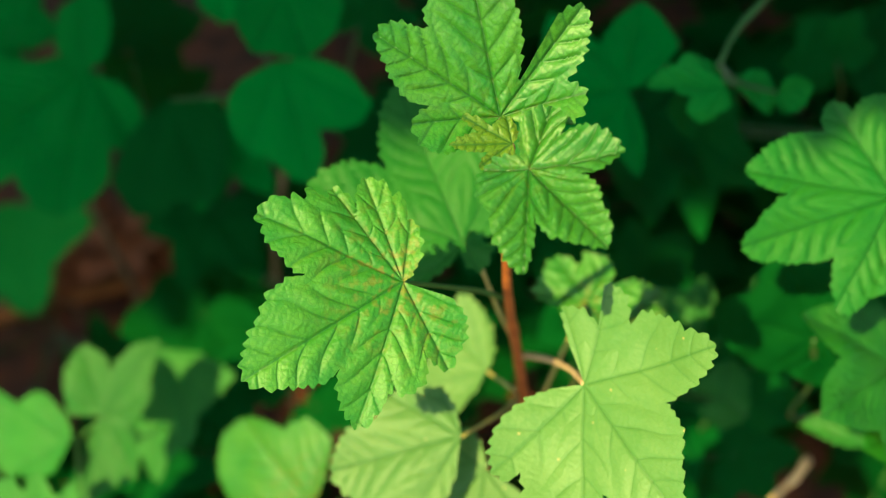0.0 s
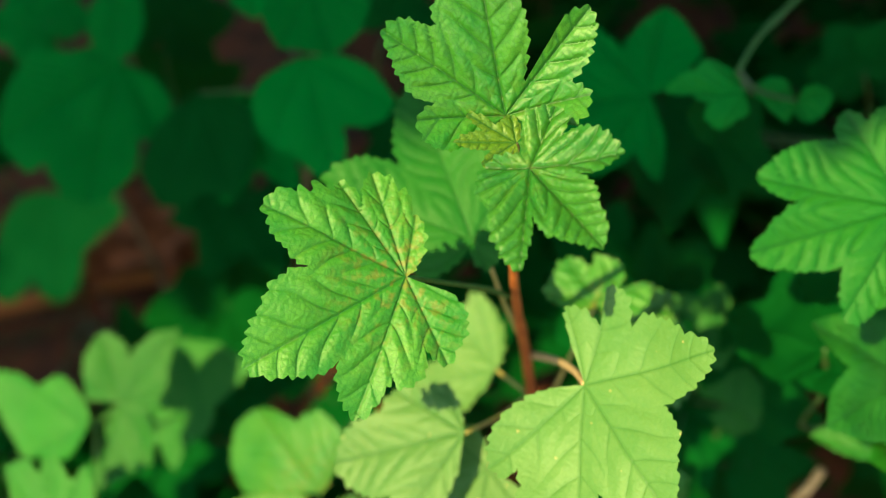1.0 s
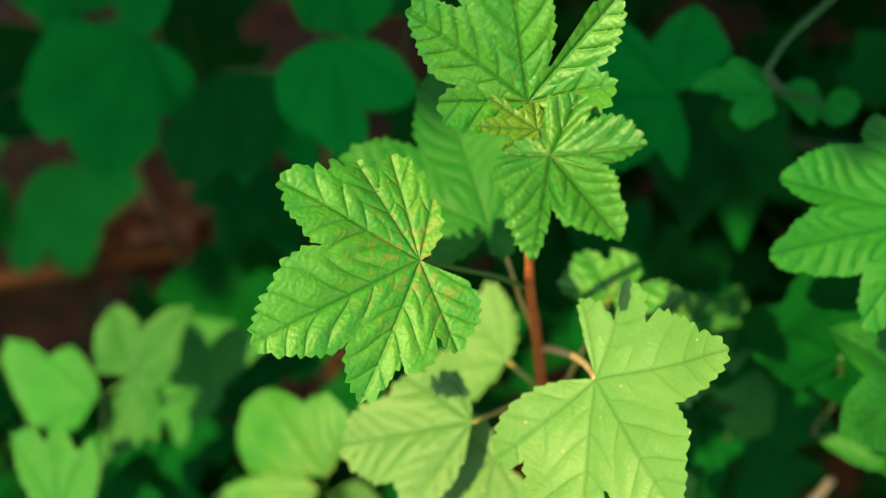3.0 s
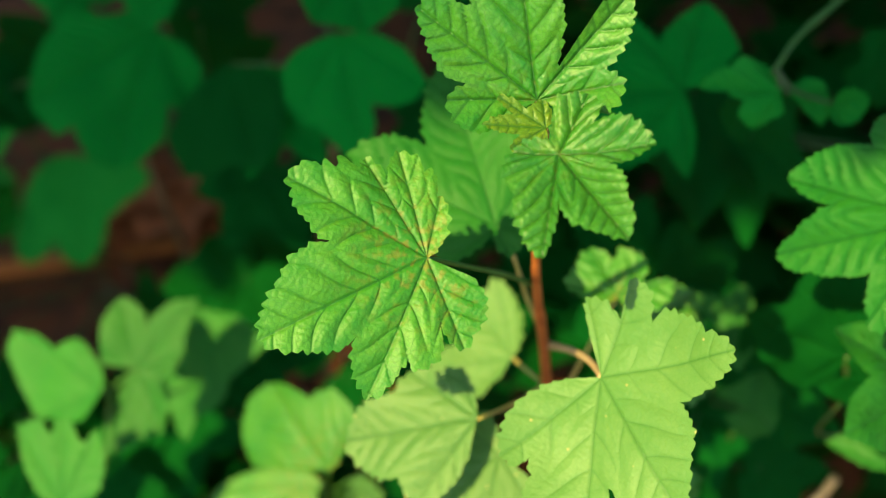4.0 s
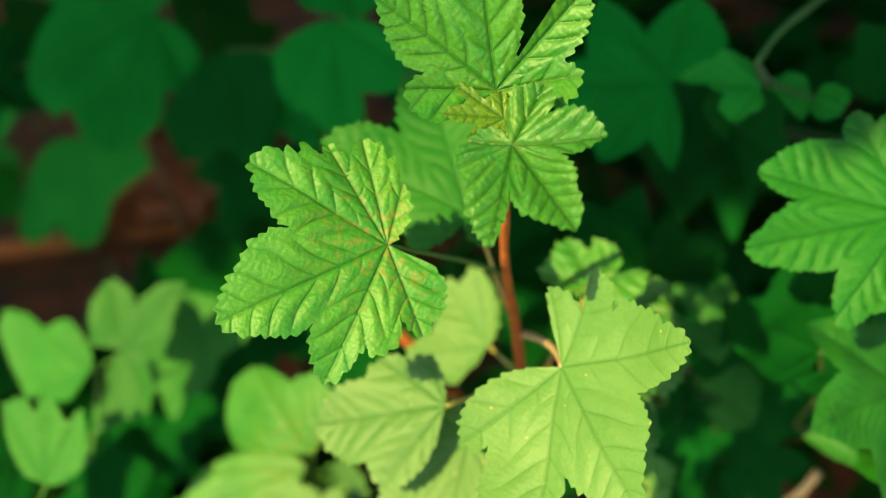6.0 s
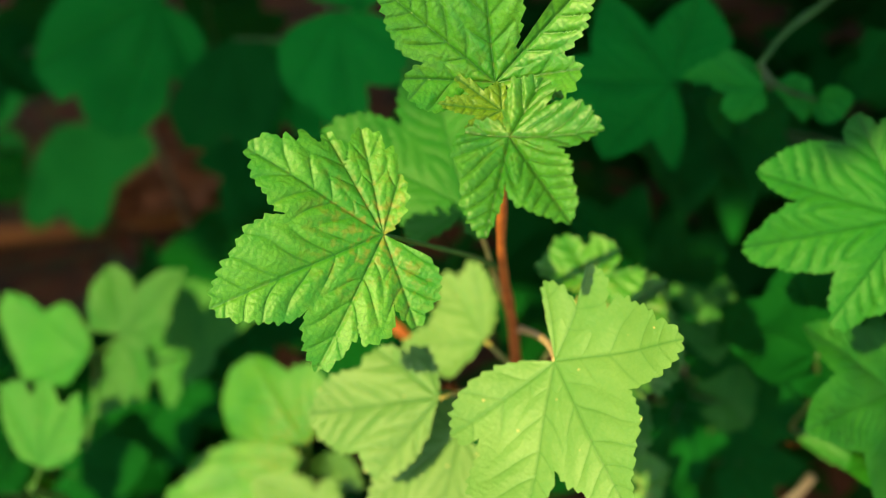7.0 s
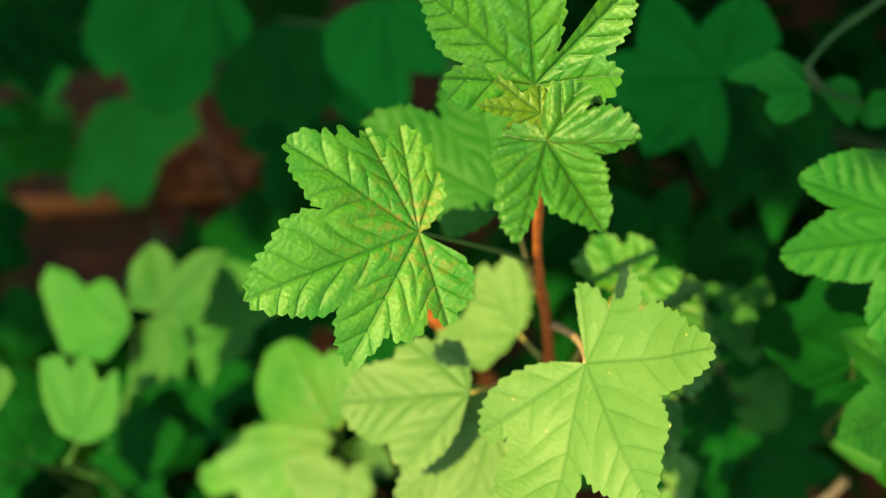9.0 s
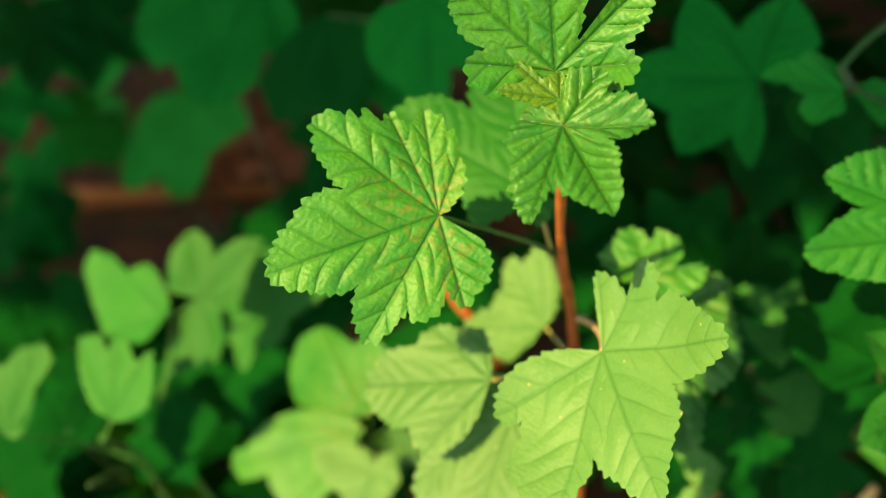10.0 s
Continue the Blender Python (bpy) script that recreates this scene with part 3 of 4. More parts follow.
# ---- young shoot with hanging leaves ----
hanging = shoot("thin young shoot with small hanging crumpled leaves, in shade",
     [(0.4450, 0.7810, -0.0100), (0.4530, 0.7730, 0.1339), (0.4450, 0.7410, 0.2777), (0.4194, 0.7802, 0.4045), (0.3874, 0.8075, 0.5193), (0.3327, 0.7935, 0.5931), (0.2794, 0.7365, 0.6230), (0.2493, 0.6874, 0.6314), (0.2335, 0.6602, 0.6329), (0.2242, 0.6380, 0.6322)], 0.0026, 0.0012, STALK_GREEN)
leaf(hanging, (0.2272, 0.6313, 0.6251), (-9.0, -36.3, 95.5),
     [("h", -123, 4.8, 1.1), ("t", -92, 10.1, -0.6), ("h", -69, 12.1, -1.2), ("t", -54, 18.2, -1.2), ("h", -30, 20.3, -0.3), ("s", -15, 15.3, -0.1), ("h", -3, 22.8, -0.0), ("c", 0, 35.0, 0.0), ("h", 20, 22.4, 1.0), ("h", 40, 21.9, 0.7), ("h", 57, 15.8, -0.7), ("h", 89, 7.8, -0.3)],
     SHADE_LIFT, stalk_skin=STALK_DARK, seed=32, step=0.0012, rings=26, relief=2.2, wave=0.005, stalk=((0.2242, 0.6380, 0.6322),))
leaf(hanging, (0.2317, 0.6304, 0.6248), (-8.3, 29.4, -69.8),
     [("h", -41, 10.5, -2.4), ("h", -18, 17.2, -2.6), ("c", -3, 21.6, -2.5), ("h", 27, 22.2, -1.4), ("t", 38, 19.7, -1.7), ("s", 9, 14.5, -2.1), ("h", 1, 7.9, -2.4)],
     SHADE_LIFT, stalk_skin=STALK_DARK, seed=33, step=0.0012, rings=26, relief=2.0, wave=0.004, stalk=((0.2242, 0.6380, 0.6322),))
leaf(hanging, (0.2522, 0.6360, 0.6184), (22.0, 41.6, -74.7),
     [("h", -42, 7.2, 0.8), ("c", 0, 14.9, 0.8), ("h", 30, 13.0, -2.1), ("t", 76, 10.8, 1.7), ("h", 100, 6.4, 1.8)],
     SHADE_LIFT, stalk_skin=STALK_DARK, seed=34, step=0.0012, rings=26, relief=2.0, wave=0.004, stalk=((0.2340, 0.6330, 0.6250), (0.2242, 0.6380, 0.6322),))
# Dim lobe below: its shade is in the skin colour.
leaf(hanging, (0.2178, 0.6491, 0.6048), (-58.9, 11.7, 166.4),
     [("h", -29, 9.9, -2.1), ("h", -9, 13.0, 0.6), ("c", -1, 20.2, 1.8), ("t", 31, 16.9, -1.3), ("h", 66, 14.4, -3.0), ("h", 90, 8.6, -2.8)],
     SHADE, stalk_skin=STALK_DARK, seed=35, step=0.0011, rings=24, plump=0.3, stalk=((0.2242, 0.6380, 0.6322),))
leaf(hanging, (0.1934, 0.6982, 0.5718), (4.1, -39.5, 105.5),
     [("t", -89, 45.8, -4.0), ("s", -65, 32.2, -1.7), ("t", -45, 55.7, -0.1), ("s", -23, 49.1, -2.6), ("c", 0, 73.2, -1.4), ("s", 17, 45.2, -2.2), ("t", 54, 55.9, -0.6), ("s", 64, 26.0, -2.2), ("t", 111, 48.6, -2.5), ("h", 149, 38.1, -2.6)],
     DEEP, stalk_skin=STALK_DARK, seed=31, step=0.0012, rings=24, relief=1.5, stalk=((0.1983, 0.7366, 0.5359), (0.2335, 0.7773, 0.4408),))
# Back leaves darkened by the shade-coloured skin.
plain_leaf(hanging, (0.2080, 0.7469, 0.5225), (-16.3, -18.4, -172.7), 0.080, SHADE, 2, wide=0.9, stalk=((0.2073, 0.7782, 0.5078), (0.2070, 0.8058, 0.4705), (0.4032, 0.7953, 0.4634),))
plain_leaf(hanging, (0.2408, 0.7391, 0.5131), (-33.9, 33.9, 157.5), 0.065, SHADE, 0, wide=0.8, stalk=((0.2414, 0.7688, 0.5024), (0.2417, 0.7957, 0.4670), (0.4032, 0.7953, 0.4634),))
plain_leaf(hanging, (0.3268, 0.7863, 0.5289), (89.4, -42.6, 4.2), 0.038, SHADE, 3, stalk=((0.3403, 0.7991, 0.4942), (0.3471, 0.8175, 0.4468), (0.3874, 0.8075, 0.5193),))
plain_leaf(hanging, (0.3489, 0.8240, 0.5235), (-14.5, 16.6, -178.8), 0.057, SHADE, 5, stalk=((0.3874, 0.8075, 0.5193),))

# ---- sunlit low shoots ----
low_near = shoot("low currant shoot with crowded sunlit leaves",
     [(0.0338, 0.6030, -0.0100), (0.0418, 0.5980, 0.1445), (0.0300, 0.5800, 0.2791), (0.0240, 0.5740, 0.3304), (0.0220, 0.5710, 0.3579)], 0.003, 0.0016, STALK_GREEN)
leaf(low_near, (0.0365, 0.5272, 0.4417), (26.4, -54.3, 25.1),
     [("h", -44, 15.4, 0.2), ("s", -56, 27.9, 0.3), ("h", -63, 38.8, 0.3), ("t", -56, 47.0, 0.3), ("h", -33, 59.4, 0.1), ("h", -18, 62.4, -0.0), ("c", 0, 55.5, -0.1), ("h", 14, 46.2, 0.1), ("s", 29, 37.0, 0.3), ("h", 51, 41.8, -1.2), ("t", 73, 34.6, -1.3), ("h", 94, 10.6, -0.9)],
     MATURE, seed=61, teeth=(0.0046, 0.0022), relief=1.0, step=0.0011, rings=24, plump=0.3, stalk_skin=STALK_GREEN, cup=-0.1, stalk=((0.0300, 0.5600, 0.4000), (0.0230, 0.5720, 0.3500),))
leaf(low_near, (0.0250, 0.5582, 0.3821), (-29.1, -5.2, 146.8),
     [("h", -28, 12.9, -2.8), ("s", -17, 21.3, -2.5), ("h", -20, 31.4, -2.6), ("h", -12, 46.6, -2.3), ("c", 1, 65.0, -1.9), ("h", 11, 62.4, -1.8), ("s", 23, 63.8, -1.6), ("h", 25, 80.0, -1.5), ("t", 34, 87.0, -1.6), ("h", 38, 83.9, -1.7), ("s", 31, 69.1, -1.5), ("h", 39, 74.0, -1.7), ("t", 51, 63.0, -2.1), ("h", 63, 39.7, -2.2), ("h", 88, 16.9, -0.9)],
     MATURE, seed=62, teeth=(0.0046, 0.0022), relief=0.8, step=0.0011, rings=24, plump=0.3, stalk_skin=STALK_GREEN, cup=-0.08, stalk=((0.0230, 0.5720, 0.3500),))
leaf(low_near, (0.0444, 0.5233, 0.3961), (-33.0, -3.6, 174.4),
     [("h", -189, 11.1, -0.2), ("h", -162, 14.1, -1.4), ("t", -98, 13.6, 1.1), ("h", -31, 14.6, -0.6), ("c", 1, 26.7, -2.1), ("s", 44, 21.4, -1.2), ("h", 64, 26.6, -1.3), ("h", 83, 34.6, -1.4), ("t", 95, 37.0, -1.2), ("h", 107, 25.3, -0.9), ("h", 140, 13.4, -1.9)],
     PALE, seed=63, teeth=(0.0046, 0.0022), relief=0.8, step=0.0011, rings=24, plump=0.3, stalk_skin=STALK_GREEN, stalk=((0.0230, 0.5720, 0.3500),))
leaf(low_near, (0.0438, 0.5509, 0.4012), (-43.6, 13.8, -120.9),
     [("h", -65, 7.9, -1.2), ("h", -16, 18.0, 0.1), ("c", 0, 26.9, 0.5), ("t", 26, 17.2, -2.3), ("h", 63, 9.7, 1.6)],
     PALE, seed=64, teeth=(0.0046, 0.0022), relief=0.8, step=0.0011, rings=24, plump=0.3, stalk_skin=STALK_GREEN, stalk=((0.0230, 0.5720, 0.3500),))
leaf(low_near, (0.0447, 0.5478, 0.3896), (-36.0, 3.2, -144.6),
     [("h", -55, 10.3, -1.6), ("h", 7, 18.8, 1.2), ("t", 16, 33.9, 0.5), ("c", 0, 45.0, 1.7), ("h", -19, 30.6, -1.2), ("h", -47, 17.5, -2.1)],
     MATURE, seed=65, teeth=(0.0046, 0.0022), relief=0.8, step=0.0011, rings=24, plump=0.3, stalk_skin=STALK_GREEN, stalk=((0.0230, 0.5720, 0.3500),))
low_far = shoot("low currant shoot with a fan of bright sunlit leaves",
     [(-0.1152, 0.6094, -0.0100), (-0.1072, 0.6014, 0.1490), (-0.1152, 0.5694, 0.3080), (-0.1064, 0.5791, 0.3697), (-0.1027, 0.5889, 0.4052)], 0.0026, 0.0014, STALK_GREEN)
leaf(low_far, (-0.0839, 0.5885, 0.4253), (33.2, 17.4, -29.3),
     [("h", -122, 18.9, -1.2), ("h", -78, 32.0, 0.3), ("t", -53, 40.7, 0.8), ("h", -40, 32.7, 1.1), ("s", -28, 24.9, 1.1), ("h", -14, 39.4, -0.1), ("c", -1, 49.1, -1.3), ("h", 11, 35.0, -1.1), ("t", 37, 25.4, -0.7), ("h", 54, 18.5, -0.2), ("s", 77, 16.1, 1.1), ("h", 98, 27.6, 1.8), ("t", 113, 38.2, 1.7), ("h", 133, 37.4, -0.3), ("t", 155, 47.1, -2.1), ("h", 159, 42.5, -1.6), ("s", 151, 28.8, -2.6), ("h", 168, 17.9, -0.6)],
     DULL, stalk_skin=STALK_GREEN, seed=41, teeth=(0.0046, 0.0022), relief=0.6, step=0.0011, rings=24, plump=0.3, stalk=((-0.1049, 0.5903, 0.4002),))
leaf(low_far, (-0.1038, 0.5819, 0.4103), (-31.6, -23.8, 118.1),
     [("h", -148, 7.1, -1.6), ("t", -58, 10.2, 1.8), ("h", -31, 21.8, 1.5), ("s", -5, 34.8, -1.1), ("c", 1, 43.5, -1.6), ("h", 28, 53.2, -1.6), ("h", 42, 64.9, -1.3), ("t", 52, 65.0, -1.1), ("h", 56, 52.1, -1.0), ("s", 48, 40.0, -1.2), ("h", 60, 38.1, -0.9), ("t", 79, 33.9, -2.2), ("h", 87, 22.0, -2.8), ("h", 102, 8.9, -2.4)],
     DULL, stalk_skin=STALK_GREEN, seed=43, teeth=(0.0046, 0.0022), relief=0.6, step=0.0011, rings=24, plump=0.3, cup=0.15, stalk=((-0.1036, 0.5907, 0.4002),))
leaf(low_far, (-0.0673, 0.6553, 0.4046), (-45.0, -0.8, 179.2),
     [("h", -87, 19.5, 0.2), ("t", -73, 44.0, 1.1), ("h", -48, 41.3, 0.6), ("s", -29, 44.2, -0.8), ("t", -20, 56.6, -0.1), ("h", -5, 63.9, 1.2), ("c", 0, 78.9, 1.7), ("s", 9, 64.5, 1.7), ("t", 16, 63.1, 1.7), ("h", 24, 43.4, 1.6), ("h", 55, 19.2, 0.7)],
     DULL, stalk_skin=STALK_GREEN, seed=44, teeth=(0.0046, 0.0022), relief=0.6, step=0.0011, rings=24, plump=0.3, stalk=((-0.0600, 0.6900, 0.3300), (-0.1073, 0.5841, 0.3744),))
plain_leaf(low_far, (-0.0925, 0.6444, 0.3434), (-12.4, -13.4, -152.7), 0.039, SHADE, 1, wide=1.6, stalk=((-0.1006, 0.6742, 0.3276), (-0.1046, 0.7011, 0.2897), (-0.1060, 0.5864, 0.3831),))
plain_leaf(low_far, (-0.0513, 0.6815, 0.3398), (-18.4, 15.8, -152.2), 0.050, SHADE, 2, wide=1.3, stalk=((-0.0616, 0.7095, 0.3259), (-0.0668, 0.7355, 0.2889), (-0.1073, 0.5841, 0.3744),))
low_side = shoot("small currant shoot with one sunlit cupped leaf",
     [(-0.1094, 0.5602, -0.0100), (-0.1014, 0.5522, 0.1718), (-0.1040, 0.5280, 0.3335), (-0.0990, 0.5030, 0.3900), (-0.0950, 0.4880, 0.4200)], 0.0022, 0.0012, STALK_GREEN)
leaf(low_side, (-0.0882, 0.4910, 0.4355), (36.5, -6.5, 4.0),
     [("h", -60, 13.1, 0.1), ("h", -43, 28.5, 0.7), ("t", -31, 44.8, 1.2), ("h", -18, 43.9, 1.0), ("s", -14, 30.9, 0.9), ("h", -6, 40.5, 0.7), ("c", 0, 42.3, 0.6), ("h", 11, 33.0, 0.3), ("s", 18, 32.3, 0.0), ("t", 23, 40.2, -0.1), ("h", 36, 32.3, 0.1), ("h", 51, 25.8, 1.1), ("h", 69, 17.4, 1.1), ("h", 75, 9.3, 0.5)],
     DULL, stalk_skin=STALK_GREEN, seed=45, teeth=(0.0046, 0.0022), relief=0.6, step=0.0011, rings=24, plump=0.3, stalk=((-0.0955, 0.4880, 0.4150),))
leaf(low_side, (-0.1445, 0.4754, 0.4190), (36.3, 8.9, -2.4),
     [("h", -73, 19.3, 1.1), ("t", -39, 40.5, 0.1), ("s", -25, 35.1, -0.2), ("h", -12, 45.2, 0.4), ("c", 0, 50.8, 0.9), ("h", 10, 45.3, -0.3), ("s", 5, 32.3, 0.4), ("t", 33, 14.2, -2.4), ("h", 73, 7.0, 0.7)],
     DULL, stalk_skin=STALK_GREEN, seed=46, teeth=(0.0046, 0.0022), relief=0.6, step=0.0011, rings=24, plump=0.3, stalk=((-0.1250, 0.5100, 0.3700), (-0.1020, 0.5200, 0.3500),))
plain_leaf(low_side, (-0.1567, 0.5331, 0.3399), (64.3, -6.9, 51.8), 0.044, SHADE, 0, stalk=((-0.1485, 0.5415, 0.3020), (-0.1444, 0.5576, 0.2531), (-0.1042, 0.4771, 0.3861),))
plain_leaf(low_side, (-0.1180, 0.5565, 0.3244), (35.2, 36.4, -59.8), 0.048, SHADE, 3, wide=1.1, stalk=((-0.1356, 0.5662, 0.2951), (-0.1444, 0.5831, 0.2505), (-0.1042, 0.4771, 0.3861),))
plain_leaf(low_side, (-0.1131, 0.5990, 0.3069), (53.6, 34.7, -29.9), 0.048, SHADE, 5, stalk=((-0.1269, 0.6053, 0.2737), (-0.1339, 0.6204, 0.2271), (-0.1042, 0.4771, 0.3861),))

# ---- shaded shoots behind ----
# Leaves from here on carry part of their shade in the SHADE and DEEP skins.
shaded = shoot("tall currant shoot with broad dark leaves in deep shade",
     [(-0.0271, 0.8321, -0.0100), (-0.0191, 0.8241, 0.1558), (-0.0271, 0.7921, 0.3217), (-0.0117, 0.7814, 0.4243), (-0.0007, 0.7777, 0.5057), (0.0073, 0.7663, 0.5509)], 0.0032, 0.0016, STEM_LOW)
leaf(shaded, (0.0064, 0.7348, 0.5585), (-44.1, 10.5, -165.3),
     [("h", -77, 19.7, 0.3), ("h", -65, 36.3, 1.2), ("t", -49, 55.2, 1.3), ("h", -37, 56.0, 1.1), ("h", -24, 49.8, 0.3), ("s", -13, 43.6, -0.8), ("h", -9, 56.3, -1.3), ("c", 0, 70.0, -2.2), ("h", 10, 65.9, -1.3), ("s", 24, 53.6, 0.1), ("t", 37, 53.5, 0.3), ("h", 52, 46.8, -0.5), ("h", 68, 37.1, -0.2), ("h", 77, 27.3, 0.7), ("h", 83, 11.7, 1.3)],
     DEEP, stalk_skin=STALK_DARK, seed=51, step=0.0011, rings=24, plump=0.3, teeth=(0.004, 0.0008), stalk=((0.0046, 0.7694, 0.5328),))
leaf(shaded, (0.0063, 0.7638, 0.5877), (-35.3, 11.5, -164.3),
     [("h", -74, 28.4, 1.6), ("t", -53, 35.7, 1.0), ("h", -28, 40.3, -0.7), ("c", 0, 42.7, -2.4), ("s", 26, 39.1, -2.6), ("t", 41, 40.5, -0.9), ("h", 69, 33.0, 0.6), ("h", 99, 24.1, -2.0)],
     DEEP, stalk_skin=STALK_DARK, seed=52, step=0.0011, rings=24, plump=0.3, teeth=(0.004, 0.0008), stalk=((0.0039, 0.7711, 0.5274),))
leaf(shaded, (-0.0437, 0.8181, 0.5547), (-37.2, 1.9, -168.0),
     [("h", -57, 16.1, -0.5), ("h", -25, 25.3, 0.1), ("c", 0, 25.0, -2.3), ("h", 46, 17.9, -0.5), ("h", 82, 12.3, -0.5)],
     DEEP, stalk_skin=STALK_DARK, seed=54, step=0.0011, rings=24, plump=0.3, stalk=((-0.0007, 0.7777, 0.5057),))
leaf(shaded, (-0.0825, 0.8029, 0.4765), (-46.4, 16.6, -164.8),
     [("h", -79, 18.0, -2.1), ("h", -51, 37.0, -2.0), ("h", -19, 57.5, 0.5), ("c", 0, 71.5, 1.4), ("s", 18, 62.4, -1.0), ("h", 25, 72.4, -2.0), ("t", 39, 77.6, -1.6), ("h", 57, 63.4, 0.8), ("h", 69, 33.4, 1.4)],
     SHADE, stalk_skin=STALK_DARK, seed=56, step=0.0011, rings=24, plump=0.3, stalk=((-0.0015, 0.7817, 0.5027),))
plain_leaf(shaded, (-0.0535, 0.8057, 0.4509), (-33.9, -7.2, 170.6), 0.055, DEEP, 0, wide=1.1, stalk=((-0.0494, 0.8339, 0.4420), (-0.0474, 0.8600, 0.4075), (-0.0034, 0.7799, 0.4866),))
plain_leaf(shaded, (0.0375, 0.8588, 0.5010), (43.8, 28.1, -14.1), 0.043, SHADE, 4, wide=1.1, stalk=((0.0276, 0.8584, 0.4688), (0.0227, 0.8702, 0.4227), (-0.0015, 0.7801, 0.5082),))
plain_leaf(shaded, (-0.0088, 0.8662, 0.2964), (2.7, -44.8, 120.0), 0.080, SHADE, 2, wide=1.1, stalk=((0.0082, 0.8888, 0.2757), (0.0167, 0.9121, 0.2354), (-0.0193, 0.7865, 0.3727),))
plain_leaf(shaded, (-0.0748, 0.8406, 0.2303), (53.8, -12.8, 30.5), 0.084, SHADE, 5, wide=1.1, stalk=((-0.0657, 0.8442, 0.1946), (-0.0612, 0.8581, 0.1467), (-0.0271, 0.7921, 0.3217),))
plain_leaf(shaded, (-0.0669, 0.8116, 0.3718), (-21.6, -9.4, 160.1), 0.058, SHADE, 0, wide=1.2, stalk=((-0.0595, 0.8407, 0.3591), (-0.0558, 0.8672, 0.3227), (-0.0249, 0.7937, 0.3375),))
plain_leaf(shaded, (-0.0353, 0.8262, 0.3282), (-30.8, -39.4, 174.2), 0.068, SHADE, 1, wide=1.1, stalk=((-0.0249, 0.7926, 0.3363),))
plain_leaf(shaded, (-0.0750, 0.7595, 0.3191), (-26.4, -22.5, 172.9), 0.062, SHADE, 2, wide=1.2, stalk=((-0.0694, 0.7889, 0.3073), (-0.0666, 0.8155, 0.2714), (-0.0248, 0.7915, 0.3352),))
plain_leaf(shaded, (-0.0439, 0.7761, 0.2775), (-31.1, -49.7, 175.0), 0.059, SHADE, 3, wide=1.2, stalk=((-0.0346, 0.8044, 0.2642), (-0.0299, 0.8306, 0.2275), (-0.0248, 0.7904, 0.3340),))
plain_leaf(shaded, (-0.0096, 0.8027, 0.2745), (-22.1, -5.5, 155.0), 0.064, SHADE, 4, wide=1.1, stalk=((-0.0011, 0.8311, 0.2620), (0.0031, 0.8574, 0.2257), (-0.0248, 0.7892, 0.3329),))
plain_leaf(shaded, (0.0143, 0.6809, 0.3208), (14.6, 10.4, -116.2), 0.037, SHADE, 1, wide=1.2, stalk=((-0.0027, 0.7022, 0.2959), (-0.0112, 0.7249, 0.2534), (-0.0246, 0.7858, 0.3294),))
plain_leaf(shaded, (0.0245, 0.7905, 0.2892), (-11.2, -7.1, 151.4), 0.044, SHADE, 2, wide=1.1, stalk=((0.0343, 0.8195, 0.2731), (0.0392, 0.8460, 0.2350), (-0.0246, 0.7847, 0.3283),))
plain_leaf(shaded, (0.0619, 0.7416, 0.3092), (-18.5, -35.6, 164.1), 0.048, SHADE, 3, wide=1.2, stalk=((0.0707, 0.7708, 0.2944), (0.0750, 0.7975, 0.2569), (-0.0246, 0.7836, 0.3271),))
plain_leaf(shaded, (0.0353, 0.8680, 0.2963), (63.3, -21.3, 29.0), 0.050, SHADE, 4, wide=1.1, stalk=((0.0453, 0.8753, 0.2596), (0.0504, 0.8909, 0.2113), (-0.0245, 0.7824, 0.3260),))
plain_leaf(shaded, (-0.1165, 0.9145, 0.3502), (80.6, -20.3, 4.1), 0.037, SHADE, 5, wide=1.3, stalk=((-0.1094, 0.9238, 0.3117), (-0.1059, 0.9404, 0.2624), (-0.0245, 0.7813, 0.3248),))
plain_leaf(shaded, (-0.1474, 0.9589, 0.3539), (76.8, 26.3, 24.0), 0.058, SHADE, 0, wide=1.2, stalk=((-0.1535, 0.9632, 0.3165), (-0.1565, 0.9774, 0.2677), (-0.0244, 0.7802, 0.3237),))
shaded_far = shoot("currant shoot with large overlapping dark leaves in shade",
     [(-0.1807, 0.9047, -0.0100), (-0.1727, 0.8967, 0.1676), (-0.1807, 0.8647, 0.3451), (-0.1524, 0.8523, 0.4454), (-0.1386, 0.8466, 0.4962)], 0.0032, 0.0016, STEM_LOW)
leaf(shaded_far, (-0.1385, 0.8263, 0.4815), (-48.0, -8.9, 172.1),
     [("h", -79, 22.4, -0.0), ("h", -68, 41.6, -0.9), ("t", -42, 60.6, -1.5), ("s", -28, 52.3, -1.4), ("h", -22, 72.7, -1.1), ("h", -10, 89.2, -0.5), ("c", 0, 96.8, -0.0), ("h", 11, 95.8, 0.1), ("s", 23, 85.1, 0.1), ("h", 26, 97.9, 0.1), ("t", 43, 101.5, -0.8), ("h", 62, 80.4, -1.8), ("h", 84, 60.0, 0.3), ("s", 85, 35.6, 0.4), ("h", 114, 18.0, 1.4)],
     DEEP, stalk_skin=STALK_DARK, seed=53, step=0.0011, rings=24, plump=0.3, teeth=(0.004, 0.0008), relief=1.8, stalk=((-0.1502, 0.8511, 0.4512),))
